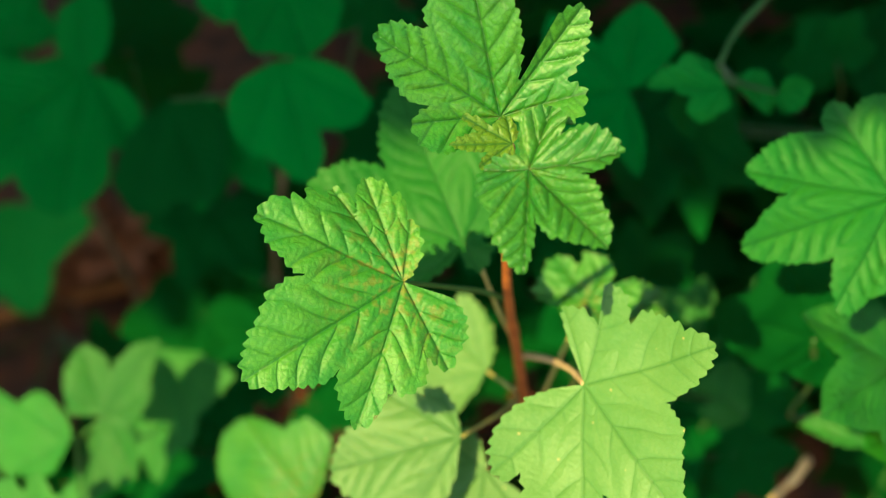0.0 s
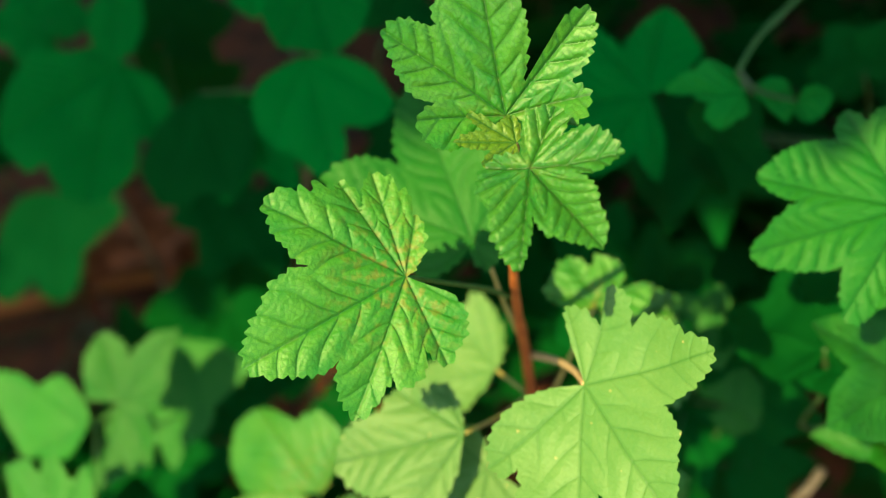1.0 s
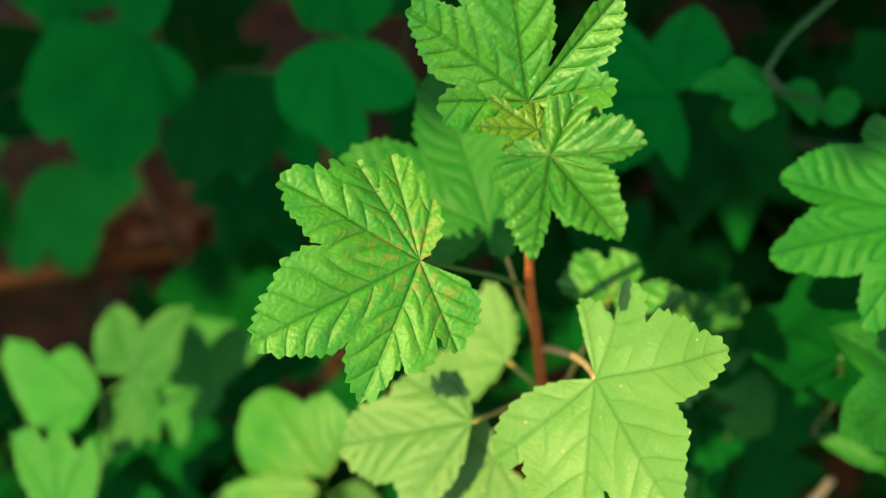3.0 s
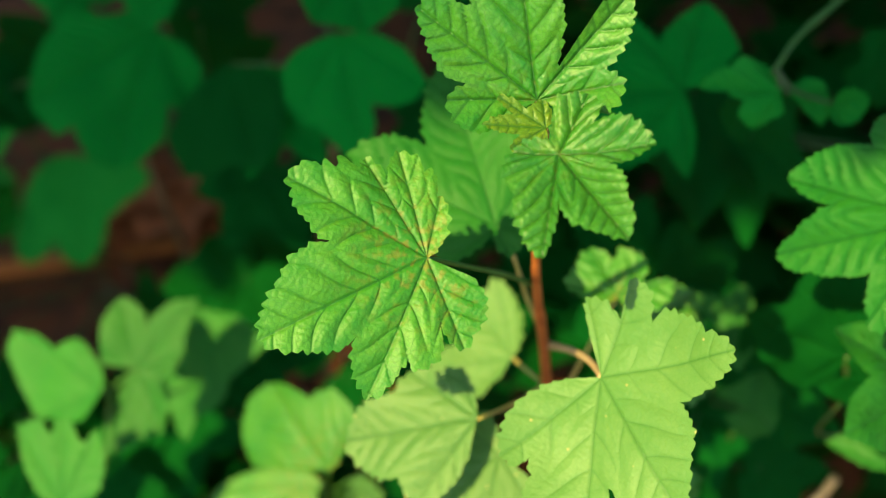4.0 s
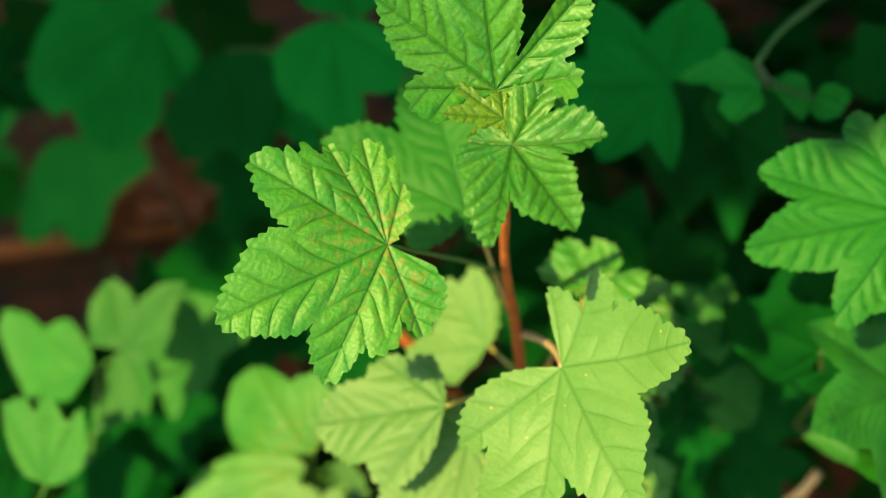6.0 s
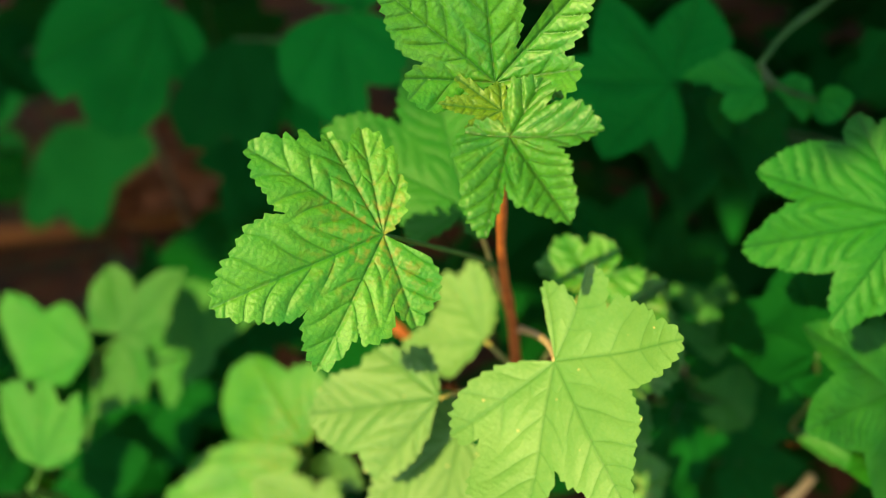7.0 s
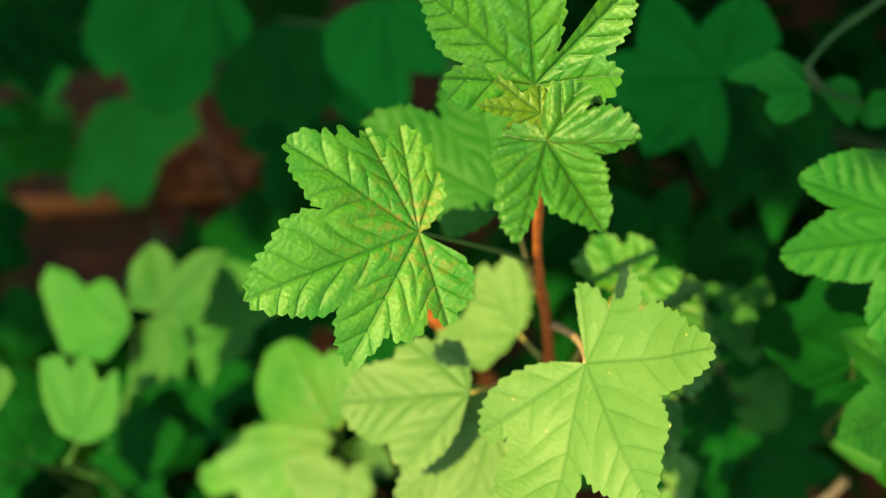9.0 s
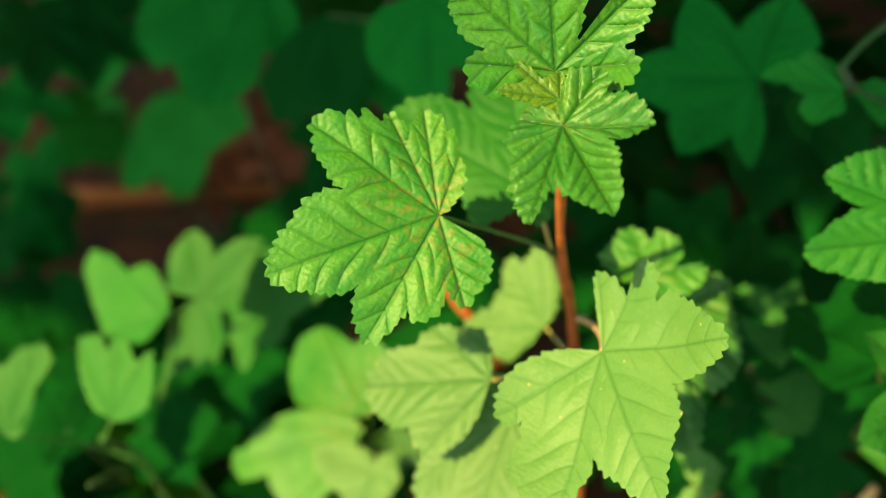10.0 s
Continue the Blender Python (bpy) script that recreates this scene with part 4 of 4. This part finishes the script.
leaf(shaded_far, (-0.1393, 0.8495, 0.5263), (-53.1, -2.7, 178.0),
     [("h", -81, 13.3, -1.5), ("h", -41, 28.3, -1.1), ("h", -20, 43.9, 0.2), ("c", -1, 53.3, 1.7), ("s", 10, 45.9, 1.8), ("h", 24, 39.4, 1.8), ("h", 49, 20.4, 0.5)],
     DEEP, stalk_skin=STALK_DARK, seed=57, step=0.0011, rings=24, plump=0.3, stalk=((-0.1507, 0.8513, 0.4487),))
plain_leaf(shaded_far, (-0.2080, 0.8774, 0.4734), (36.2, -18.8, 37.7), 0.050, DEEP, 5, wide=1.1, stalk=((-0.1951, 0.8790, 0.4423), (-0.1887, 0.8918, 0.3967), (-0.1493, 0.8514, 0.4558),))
plain_leaf(shaded_far, (-0.1280, 0.8973, 0.4617), (48.1, 26.7, -0.1), 0.056, SHADE, 0, wide=1.1, stalk=((-0.1347, 0.8960, 0.4284), (-0.1381, 0.9073, 0.3818), (-0.1468, 0.8511, 0.4655),))
plain_leaf(shaded_far, (-0.3444, 0.8454, 0.3814), (-24.5, -8.6, -148.2), 0.064, SHADE, 1, wide=0.9, stalk=((-0.3529, 0.8736, 0.3696), (-0.3572, 0.8996, 0.3337), (-0.1524, 0.8523, 0.4454),))
plain_leaf(shaded_far, (-0.3096, 0.8796, 0.3766), (-27.7, -13.3, -154.9), 0.071, SHADE, 2, wide=0.7, stalk=((-0.3152, 0.9085, 0.3657), (-0.3180, 0.9350, 0.3302), (-0.1524, 0.8523, 0.4454),))
behind = shoot("low currant shoot with a single notched leaf over bare soil",
     [(-0.3009, 1.0274, -0.0100), (-0.2929, 1.0194, 0.0390), (-0.3009, 0.9874, 0.0879), (-0.2966, 0.9932, 0.1609), (-0.2959, 0.9965, 0.2050)], 0.0028, 0.0016, STEM_LOW)
leaf(behind, (-0.2845, 0.9658, 0.2298), (-44.9, 4.1, -175.9),
     [("h", -89, 43.1, -0.6), ("t", -73, 62.5, -1.0), ("h", -44, 54.4, -0.6), ("s", -23, 57.1, -0.6), ("h", -9, 86.0, -1.9), ("c", 1, 98.2, -2.8), ("h", 12, 90.7, -2.2), ("s", 19, 78.5, -1.8), ("h", 26, 107.6, -1.5), ("t", 35, 108.0, -1.5), ("h", 45, 84.3, -1.9), ("h", 65, 54.8, -1.8), ("h", 88, 28.4, 1.6)],
     SHADE_LIFT, stalk_skin=STALK_DARK, seed=55, step=0.002, rings=18, teeth=(0.004, 0.0008), stalk=((-0.2956, 0.9965, 0.1980),))
leaf(behind, (-0.3477, 0.9768, 0.3224), (-44.9, -3.7, 176.3),
     [("h", -82, 42.1, 1.1), ("t", -47, 61.3, -0.9), ("s", -23, 67.5, -0.9), ("h", -13, 83.3, 0.2), ("c", -1, 95.2, 1.7), ("h", 17, 68.2, 0.3), ("h", 49, 40.0, -1.4)],
     SHADE_LIFT, stalk_skin=STALK_DARK, seed=58, step=0.0011, rings=24, plump=0.3, stalk=((-0.3300, 0.9900, 0.2000), (-0.2990, 0.9900, 0.1200),))
leaf(behind, (-0.4404, 0.9986, 0.2789), (-27.7, 25.4, -140.7),
     [("h", -36, 33.0, 0.3), ("c", 1, 53.0, -2.4), ("s", 32, 65.5, -0.4), ("h", 37, 92.6, -0.1), ("t", 46, 104.9, 0.3), ("h", 72, 41.5, -0.4)],
     SHADE_LIFT, stalk_skin=STALK_DARK, seed=59, step=0.0011, rings=24, plump=0.3, stalk=((-0.3800, 1.0000, 0.1400), (-0.3009, 0.9874, 0.0879),))
leaf(behind, (-0.3672, 0.9777, 0.3190), (-43.6, 12.6, -167.0),
     [("h", -51, 20.1, 1.3), ("h", -23, 42.2, 0.3), ("c", 0, 76.8, -0.9), ("h", 15, 80.6, 0.5), ("s", 24, 72.8, 1.3), ("t", 40, 70.3, 0.9), ("h", 72, 34.9, -0.6)],
     SHADE_LIFT, seed=81, step=0.0011, rings=24, plump=0.3, stalk_skin=STALK_DARK, stalk=((-0.3400, 0.9900, 0.1800), (-0.3000, 0.9900, 0.1000),))
leaf(behind, (-0.3824, 0.9881, 0.1902), (-45.0, 2.3, -177.7),
     [("h", -50, 21.0, -0.7), ("h", -20, 44.5, -0.4), ("c", -1, 65.3, 1.3), ("s", 18, 57.1, -1.1), ("t", 36, 64.0, -2.6), ("h", 68, 25.7, -1.9)],
     SHADE_LIFT, seed=82, step=0.0011, rings=24, plump=0.3, stalk_skin=STALK_DARK, stalk=((-0.3500, 1.0000, 0.1000), (-0.3009, 0.9874, 0.0600),))
plain_leaf(behind, (-0.4544, 1.0213, 0.0872), (-8.1, 18.6, -127.2), 0.048, SHADE, 1, wide=1.2, stalk=((-0.4707, 1.0445, 0.0698), (-0.4789, 1.0682, 0.0312), (-0.3892, 0.9851, -0.0658),))
plain_leaf(behind, (-0.3846, 0.8226, 0.1641), (2.0, 29.5, -107.0), 0.051, SHADE, 3, wide=1.2, stalk=((-0.4037, 0.8408, 0.1435), (-0.4132, 0.8619, 0.1032), (-0.3492, 0.9003, -0.0112),))
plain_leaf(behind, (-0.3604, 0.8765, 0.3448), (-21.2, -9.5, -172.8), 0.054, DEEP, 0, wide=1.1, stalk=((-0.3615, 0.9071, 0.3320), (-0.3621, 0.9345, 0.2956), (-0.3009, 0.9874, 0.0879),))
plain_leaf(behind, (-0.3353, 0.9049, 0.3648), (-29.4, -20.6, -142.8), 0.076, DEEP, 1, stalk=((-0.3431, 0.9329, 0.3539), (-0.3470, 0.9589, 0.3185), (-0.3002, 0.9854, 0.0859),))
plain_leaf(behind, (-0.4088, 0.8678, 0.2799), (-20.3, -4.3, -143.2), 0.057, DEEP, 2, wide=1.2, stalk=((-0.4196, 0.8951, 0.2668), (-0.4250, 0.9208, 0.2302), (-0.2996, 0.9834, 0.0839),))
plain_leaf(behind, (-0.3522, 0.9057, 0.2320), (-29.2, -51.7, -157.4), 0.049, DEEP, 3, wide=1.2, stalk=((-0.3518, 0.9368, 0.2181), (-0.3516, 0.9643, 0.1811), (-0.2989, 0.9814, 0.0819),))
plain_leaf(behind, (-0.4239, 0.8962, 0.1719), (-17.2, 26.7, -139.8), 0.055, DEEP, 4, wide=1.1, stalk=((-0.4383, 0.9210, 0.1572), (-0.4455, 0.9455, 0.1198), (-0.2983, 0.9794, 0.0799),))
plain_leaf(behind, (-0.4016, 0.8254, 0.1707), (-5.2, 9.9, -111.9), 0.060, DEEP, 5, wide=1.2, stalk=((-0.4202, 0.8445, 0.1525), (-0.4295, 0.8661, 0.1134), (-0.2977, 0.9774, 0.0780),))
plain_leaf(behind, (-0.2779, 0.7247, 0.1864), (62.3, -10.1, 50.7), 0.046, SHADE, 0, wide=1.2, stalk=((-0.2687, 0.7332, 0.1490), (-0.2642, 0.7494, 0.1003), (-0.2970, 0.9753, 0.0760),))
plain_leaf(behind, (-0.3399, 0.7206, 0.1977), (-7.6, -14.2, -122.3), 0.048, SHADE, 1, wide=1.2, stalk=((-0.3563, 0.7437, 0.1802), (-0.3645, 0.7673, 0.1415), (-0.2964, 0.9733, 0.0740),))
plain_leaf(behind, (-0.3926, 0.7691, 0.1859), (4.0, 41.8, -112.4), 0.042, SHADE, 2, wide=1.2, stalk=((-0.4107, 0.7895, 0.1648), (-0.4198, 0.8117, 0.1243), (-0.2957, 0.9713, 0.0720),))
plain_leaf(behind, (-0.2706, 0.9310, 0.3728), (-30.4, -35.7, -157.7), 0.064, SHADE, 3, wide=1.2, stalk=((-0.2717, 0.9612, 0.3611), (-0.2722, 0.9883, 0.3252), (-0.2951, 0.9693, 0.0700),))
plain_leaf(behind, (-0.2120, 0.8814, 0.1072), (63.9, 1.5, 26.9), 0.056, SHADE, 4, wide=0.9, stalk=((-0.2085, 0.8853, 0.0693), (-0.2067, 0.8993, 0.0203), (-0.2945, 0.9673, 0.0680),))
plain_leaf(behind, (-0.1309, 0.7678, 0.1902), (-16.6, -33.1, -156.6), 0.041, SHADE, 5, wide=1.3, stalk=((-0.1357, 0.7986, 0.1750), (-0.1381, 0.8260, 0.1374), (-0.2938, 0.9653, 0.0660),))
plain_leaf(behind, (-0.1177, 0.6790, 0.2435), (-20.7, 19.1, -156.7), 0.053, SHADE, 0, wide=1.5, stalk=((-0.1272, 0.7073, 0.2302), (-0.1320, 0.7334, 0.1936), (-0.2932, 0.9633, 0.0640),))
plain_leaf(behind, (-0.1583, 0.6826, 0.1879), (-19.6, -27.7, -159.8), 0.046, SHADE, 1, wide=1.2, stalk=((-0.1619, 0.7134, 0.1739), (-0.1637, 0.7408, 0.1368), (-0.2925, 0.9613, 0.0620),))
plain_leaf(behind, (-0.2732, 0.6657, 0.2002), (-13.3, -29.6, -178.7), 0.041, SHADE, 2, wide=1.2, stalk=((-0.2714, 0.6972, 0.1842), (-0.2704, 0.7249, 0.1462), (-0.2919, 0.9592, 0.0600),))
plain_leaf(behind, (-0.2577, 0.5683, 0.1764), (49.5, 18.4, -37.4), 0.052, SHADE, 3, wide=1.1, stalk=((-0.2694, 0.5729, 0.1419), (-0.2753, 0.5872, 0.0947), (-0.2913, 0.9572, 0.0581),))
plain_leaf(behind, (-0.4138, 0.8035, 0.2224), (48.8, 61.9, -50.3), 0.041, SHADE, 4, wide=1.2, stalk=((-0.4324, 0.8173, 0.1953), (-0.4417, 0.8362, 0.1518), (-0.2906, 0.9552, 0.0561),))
lower_right = shoot("currant shoot with dark round leaves low in the shade",
     [(0.2599, 0.7033, -0.0100), (0.2679, 0.6953, 0.1327), (0.2599, 0.6633, 0.2754), (0.2458, 0.6632, 0.3337), (0.2312, 0.6652, 0.3941)], 0.003, 0.0016, STEM_LOW)
# Darkness of these low leaves is painted: all use the shade-coloured skin.
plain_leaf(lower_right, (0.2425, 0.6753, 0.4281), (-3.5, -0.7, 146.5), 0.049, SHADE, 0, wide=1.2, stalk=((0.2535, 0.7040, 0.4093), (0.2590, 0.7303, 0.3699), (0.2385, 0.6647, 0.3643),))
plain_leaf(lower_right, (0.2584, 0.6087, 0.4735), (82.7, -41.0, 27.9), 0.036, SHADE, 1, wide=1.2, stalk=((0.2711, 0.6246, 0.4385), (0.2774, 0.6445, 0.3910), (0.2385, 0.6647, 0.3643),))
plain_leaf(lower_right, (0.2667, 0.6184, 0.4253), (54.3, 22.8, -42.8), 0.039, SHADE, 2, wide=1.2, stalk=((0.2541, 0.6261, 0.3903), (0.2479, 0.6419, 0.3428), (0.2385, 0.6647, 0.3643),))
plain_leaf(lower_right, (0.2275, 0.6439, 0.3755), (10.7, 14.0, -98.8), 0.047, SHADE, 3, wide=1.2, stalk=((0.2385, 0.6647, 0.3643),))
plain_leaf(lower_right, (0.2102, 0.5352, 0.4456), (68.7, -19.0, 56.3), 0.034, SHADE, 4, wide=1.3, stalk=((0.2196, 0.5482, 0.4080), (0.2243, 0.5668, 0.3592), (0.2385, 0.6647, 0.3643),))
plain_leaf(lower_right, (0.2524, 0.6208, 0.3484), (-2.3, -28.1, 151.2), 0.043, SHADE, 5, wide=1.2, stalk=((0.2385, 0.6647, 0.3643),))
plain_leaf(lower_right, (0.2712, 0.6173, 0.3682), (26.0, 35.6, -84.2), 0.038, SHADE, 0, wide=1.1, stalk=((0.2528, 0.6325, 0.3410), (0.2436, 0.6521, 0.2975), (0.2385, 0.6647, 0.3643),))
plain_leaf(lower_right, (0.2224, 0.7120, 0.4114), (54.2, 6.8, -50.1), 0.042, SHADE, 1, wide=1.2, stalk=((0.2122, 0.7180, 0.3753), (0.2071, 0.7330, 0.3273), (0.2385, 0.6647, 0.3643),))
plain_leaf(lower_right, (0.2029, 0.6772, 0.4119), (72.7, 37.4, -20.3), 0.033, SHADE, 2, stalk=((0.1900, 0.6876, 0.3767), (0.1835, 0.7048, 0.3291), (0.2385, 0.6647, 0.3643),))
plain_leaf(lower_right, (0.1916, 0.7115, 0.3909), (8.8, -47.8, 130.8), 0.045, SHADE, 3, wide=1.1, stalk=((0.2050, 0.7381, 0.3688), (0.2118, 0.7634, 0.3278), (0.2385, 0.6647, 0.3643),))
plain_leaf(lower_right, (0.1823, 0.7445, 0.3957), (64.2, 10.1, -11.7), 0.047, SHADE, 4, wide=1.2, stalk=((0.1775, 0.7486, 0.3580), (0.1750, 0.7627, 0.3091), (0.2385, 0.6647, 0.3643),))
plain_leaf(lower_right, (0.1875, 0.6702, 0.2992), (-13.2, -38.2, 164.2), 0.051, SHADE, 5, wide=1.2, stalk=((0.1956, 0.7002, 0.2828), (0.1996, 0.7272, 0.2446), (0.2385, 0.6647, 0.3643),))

leaf(lower_right, (0.2738, 0.6048, 0.4857), (30.5, 0.6, -10.2),
     [("h", -95, 16.6, -2.3), ("h", -59, 23.2, 0.9), ("t", -35, 31.2, -0.8), ("h", -16, 36.1, -1.3), ("s", -9, 37.8, -1.3), ("c", 0, 46.3, -1.4), ("h", 9, 40.8, -0.9), ("h", 26, 25.4, 0.1), ("t", 59, 12.8, 1.5), ("h", 135, 6.5, 0.6)],
     DULL, stalk_skin=STALK_DARK, seed=71, teeth=(0.0046, 0.0022), relief=0.6, step=0.0011, rings=24, plump=0.3, stalk=((0.2385, 0.6647, 0.3643),))
leaf(lower_right, (0.2372, 0.6039, 0.4850), (30.1, -5.0, -0.6),
     [("t", -51, 37.9, 0.7), ("h", -33, 31.0, -1.0), ("s", -23, 26.5, -0.9), ("c", 0, 32.1, 0.4), ("h", 13, 19.4, -0.1), ("t", 51, 11.4, -0.5), ("h", 185, 11.2, -0.6), ("t", 261, 16.9, 0.8), ("h", 289, 26.8, 1.6)],
     DULL, stalk_skin=STALK_DARK, seed=72, teeth=(0.0046, 0.0022), relief=0.6, step=0.0011, rings=24, plump=0.3, stalk=((0.2385, 0.6647, 0.3643),))
leaf(lower_right, (0.2474, 0.5867, 0.4580), (30.5, -1.0, -7.3),
     [("t", -79, 18.3, -0.6), ("h", -43, 19.5, -2.5), ("c", 0, 23.5, -0.7), ("h", 46, 15.6, -1.0), ("t", 127, 13.8, 0.4), ("h", 184, 15.7, 0.8), ("h", 239, 15.0, 1.1)],
     DULL, stalk_skin=STALK_DARK, seed=73, teeth=(0.0046, 0.0022), relief=0.6, step=0.0011, rings=24, plump=0.3, stalk=((0.2385, 0.6647, 0.3643),))
leaf(lower_right, (0.2059, 0.5200, 0.4666), (25.8, 16.8, -40.0),
     [("h", -82, 17.5, 0.5), ("h", -55, 18.6, -0.0), ("c", 0, 14.4, 0.1), ("h", 51, 8.7, 1.2), ("t", 111, 10.6, -2.4), ("h", 169, 11.3, -1.1)],
     MATURE, stalk_skin=STALK_DARK, seed=74, teeth=(0.0046, 0.0022), relief=0.6, step=0.0011, rings=24, plump=0.3, stalk=((0.2385, 0.6647, 0.3643),))
leaf(beside, (0.3081, 0.5622, 0.5187), (30.2, -4.6, -1.3),
     [("h", -60, 16.8, -1.0), ("t", -54, 32.6, -0.5), ("h", -38, 38.9, 0.5), ("s", -27, 30.2, 0.7), ("c", 1, 32.6, -2.9), ("h", 20, 24.1, -2.5)],
     DULL, stalk_skin=STALK_DARK, seed=75, teeth=(0.0046, 0.0022), relief=0.6, step=0.0011, rings=24, plump=0.3, stalk=((0.3412, 0.5706, 0.4942),))
leaf(beside, (0.3091, 0.5443, 0.4772), (6.0, -30.0, 69.1),
     [("h", -14, 15.4, -2.0), ("c", 0, 32.7, -1.4), ("h", 11, 29.8, -1.5), ("s", 17, 18.8, -1.5), ("t", 64, 14.4, -1.6)],
     DULL, stalk_skin=STALK_DARK, seed=76, teeth=(0.0046, 0.0022), relief=0.6, step=0.0011, rings=24, plump=0.3, stalk=((0.3519, 0.5659, 0.4461),))

# ---- dry bits ----
tagged(new("dry_twig", tube("dry_twig", [(0.2854, 0.5883, 0.3576), (0.2965, 0.5964, 0.3654), (0.3024, 0.5983, 0.3742), (0.3079, 0.6033, 0.3862)], 0.0016, 0.0026, DRY, knots=0.001)), "pale dry broken twig caught low in the bush", "twig")
tagged(new("red_twig", tube("red_twig", [(0.0609, 0.5756, 0.5074), (0.0723, 0.5692, 0.4996), (0.0802, 0.5659, 0.4954), (0.1013, 0.5629, 0.4756)], 0.0022, 0.0026, DEAD, knots=0.001)), "short red-brown twig behind the middle leaves", "twig")
LINE = [(-0.4694, 0.9970, 0.0120), (-0.3432, 1.0478, 0.0120), (-0.2170, 1.0986, 0.0120)]
# Where the unseen overhead foliage starts to block the sun.
SHADE_FROM = -0.150


# ---- litter on the soil ----
rng = np.random.default_rng(77)
litter = blade("dead_leaf", common_keys(rng), DEAD, teeth=(0.006, 0.002), relief=2.0, wave=0.007, cup=-0.06, step=0.003, rings=10, seed=3)
for i in range(26):
    ob = tagged(new("dead_leaf", litter), "curled red-brown dead leaf lying on soil", "leaf", "dead leaves on the soil")
    k = rng.uniform(0.5, 0.8)
    ob.matrix_basis = pose(rng.uniform(-1.3, 0.15), rng.uniform(0.95, 2.1), 0.03, rng.uniform(-25, 25), rng.uniform(-25, 25), rng.uniform(0, 360)) @ Matrix.Diagonal((k, k, k, 1))
for x, y in ((-0.326, 1.130), (-0.272, 1.111), (-0.222, 1.087), (-0.319, 1.079), (-0.316, 1.173), (-0.200, 1.131), (-0.182, 1.270), (-0.264, 1.162)):
    ob = tagged(new("dead_leaf", litter), "curled red-brown dead leaf lying on soil", "leaf", "dead leaves on the soil")
    k = rng.uniform(0.55, 0.85)
    ob.matrix_basis = pose(x, y, 0.035, rng.uniform(0, 30), rng.uniform(-15, 15), rng.uniform(0, 360)) @ Matrix.Diagonal((k, k, k, 1))
stick = new("stick", tube("stick", LINE, 0.011, 0.008, WOOD, knots=0.002))
tagged(stick, "straight brown stick lying across the soil", "stick")


# ---- leafy mass of the bush behind, and an unseen bough added overhead to shade it ----
def leaf_mass(name, label, category, places, skin, size):
    """Very many small lobed leaves in one mesh."""
    rng = np.random.default_rng(5)
    edge = [(math.sin(radians(a)) * r, math.cos(radians(a)) * r) for a, r in
            ((-150, 0.4), (-115, 0.62), (-85, 0.5), (-50, 0.88), (-26, 0.62), (-8, 0.92), (0, 1.0), (8, 0.92), (26, 0.62), (50, 0.88), (85, 0.5), (115, 0.62), (150, 0.4))]
    verts, faces = [], []
    for x, y, z in places:
        m = pose(x, y, z, rng.uniform(-10, 75), rng.uniform(-35, 35), rng.uniform(-80, 80) + 180)
        s = size * rng.uniform(0.7, 1.2)
        at = len(verts)
        verts.append(m.translation[:])
        for u, v in edge:
            verts.append((m @ Vector((u * s, v * s, -0.25 * s * (u * u + v * v) + 0.06 * s * abs(u))))[:])
        faces += [(at, at + k + 2, at + k + 1) for k in range(len(edge) - 1)]
    n = len(verts)
    ob = new(name, mesh_of(name, verts, faces, skin, vein=np.zeros(n), heart=np.zeros(n)))
    return tagged(ob, label, category, kind="stuff")


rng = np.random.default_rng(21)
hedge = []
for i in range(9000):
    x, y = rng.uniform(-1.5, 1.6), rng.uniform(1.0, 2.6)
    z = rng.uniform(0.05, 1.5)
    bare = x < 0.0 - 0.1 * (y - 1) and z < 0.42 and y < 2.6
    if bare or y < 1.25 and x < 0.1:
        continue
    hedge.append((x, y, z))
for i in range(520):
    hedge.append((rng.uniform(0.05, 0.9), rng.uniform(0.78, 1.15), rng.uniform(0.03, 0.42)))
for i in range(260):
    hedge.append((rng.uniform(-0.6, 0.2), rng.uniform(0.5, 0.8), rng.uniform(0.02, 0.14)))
# SHADE skin paints the gloom between and behind the shoots.
leaf_mass("currant_bush", "dense currant foliage behind the shoots, coloured dark for shade", "bush", hedge, SHADE, 0.055)
bough = []
slope = SUN_FROM.y / SUN_FROM.z
for i in range(17000):
    x, y = rng.uniform(-1.75, 0.3), rng.uniform(-0.65, 0.95)
    z = 1.75 + rng.uniform(-0.10, 0.40) + 0.08 * math.sin(x * 3)
    # Edge stepped along x to choose which leaves the sun reaches.
    if y - (z - 1.75) * slope > SHADE_FROM - (0.2 if x < -1.08 else 0.045 if x < -0.51 else 0.0 if x < -0.385 else 0.015) + 0.01 * math.sin(x * 23):
        bough.append((x, y, z))
leaf_mass("overhead_bough", "unseen leafy bough added overhead to shade the bush", "tree", bough, SHADE, 0.05)
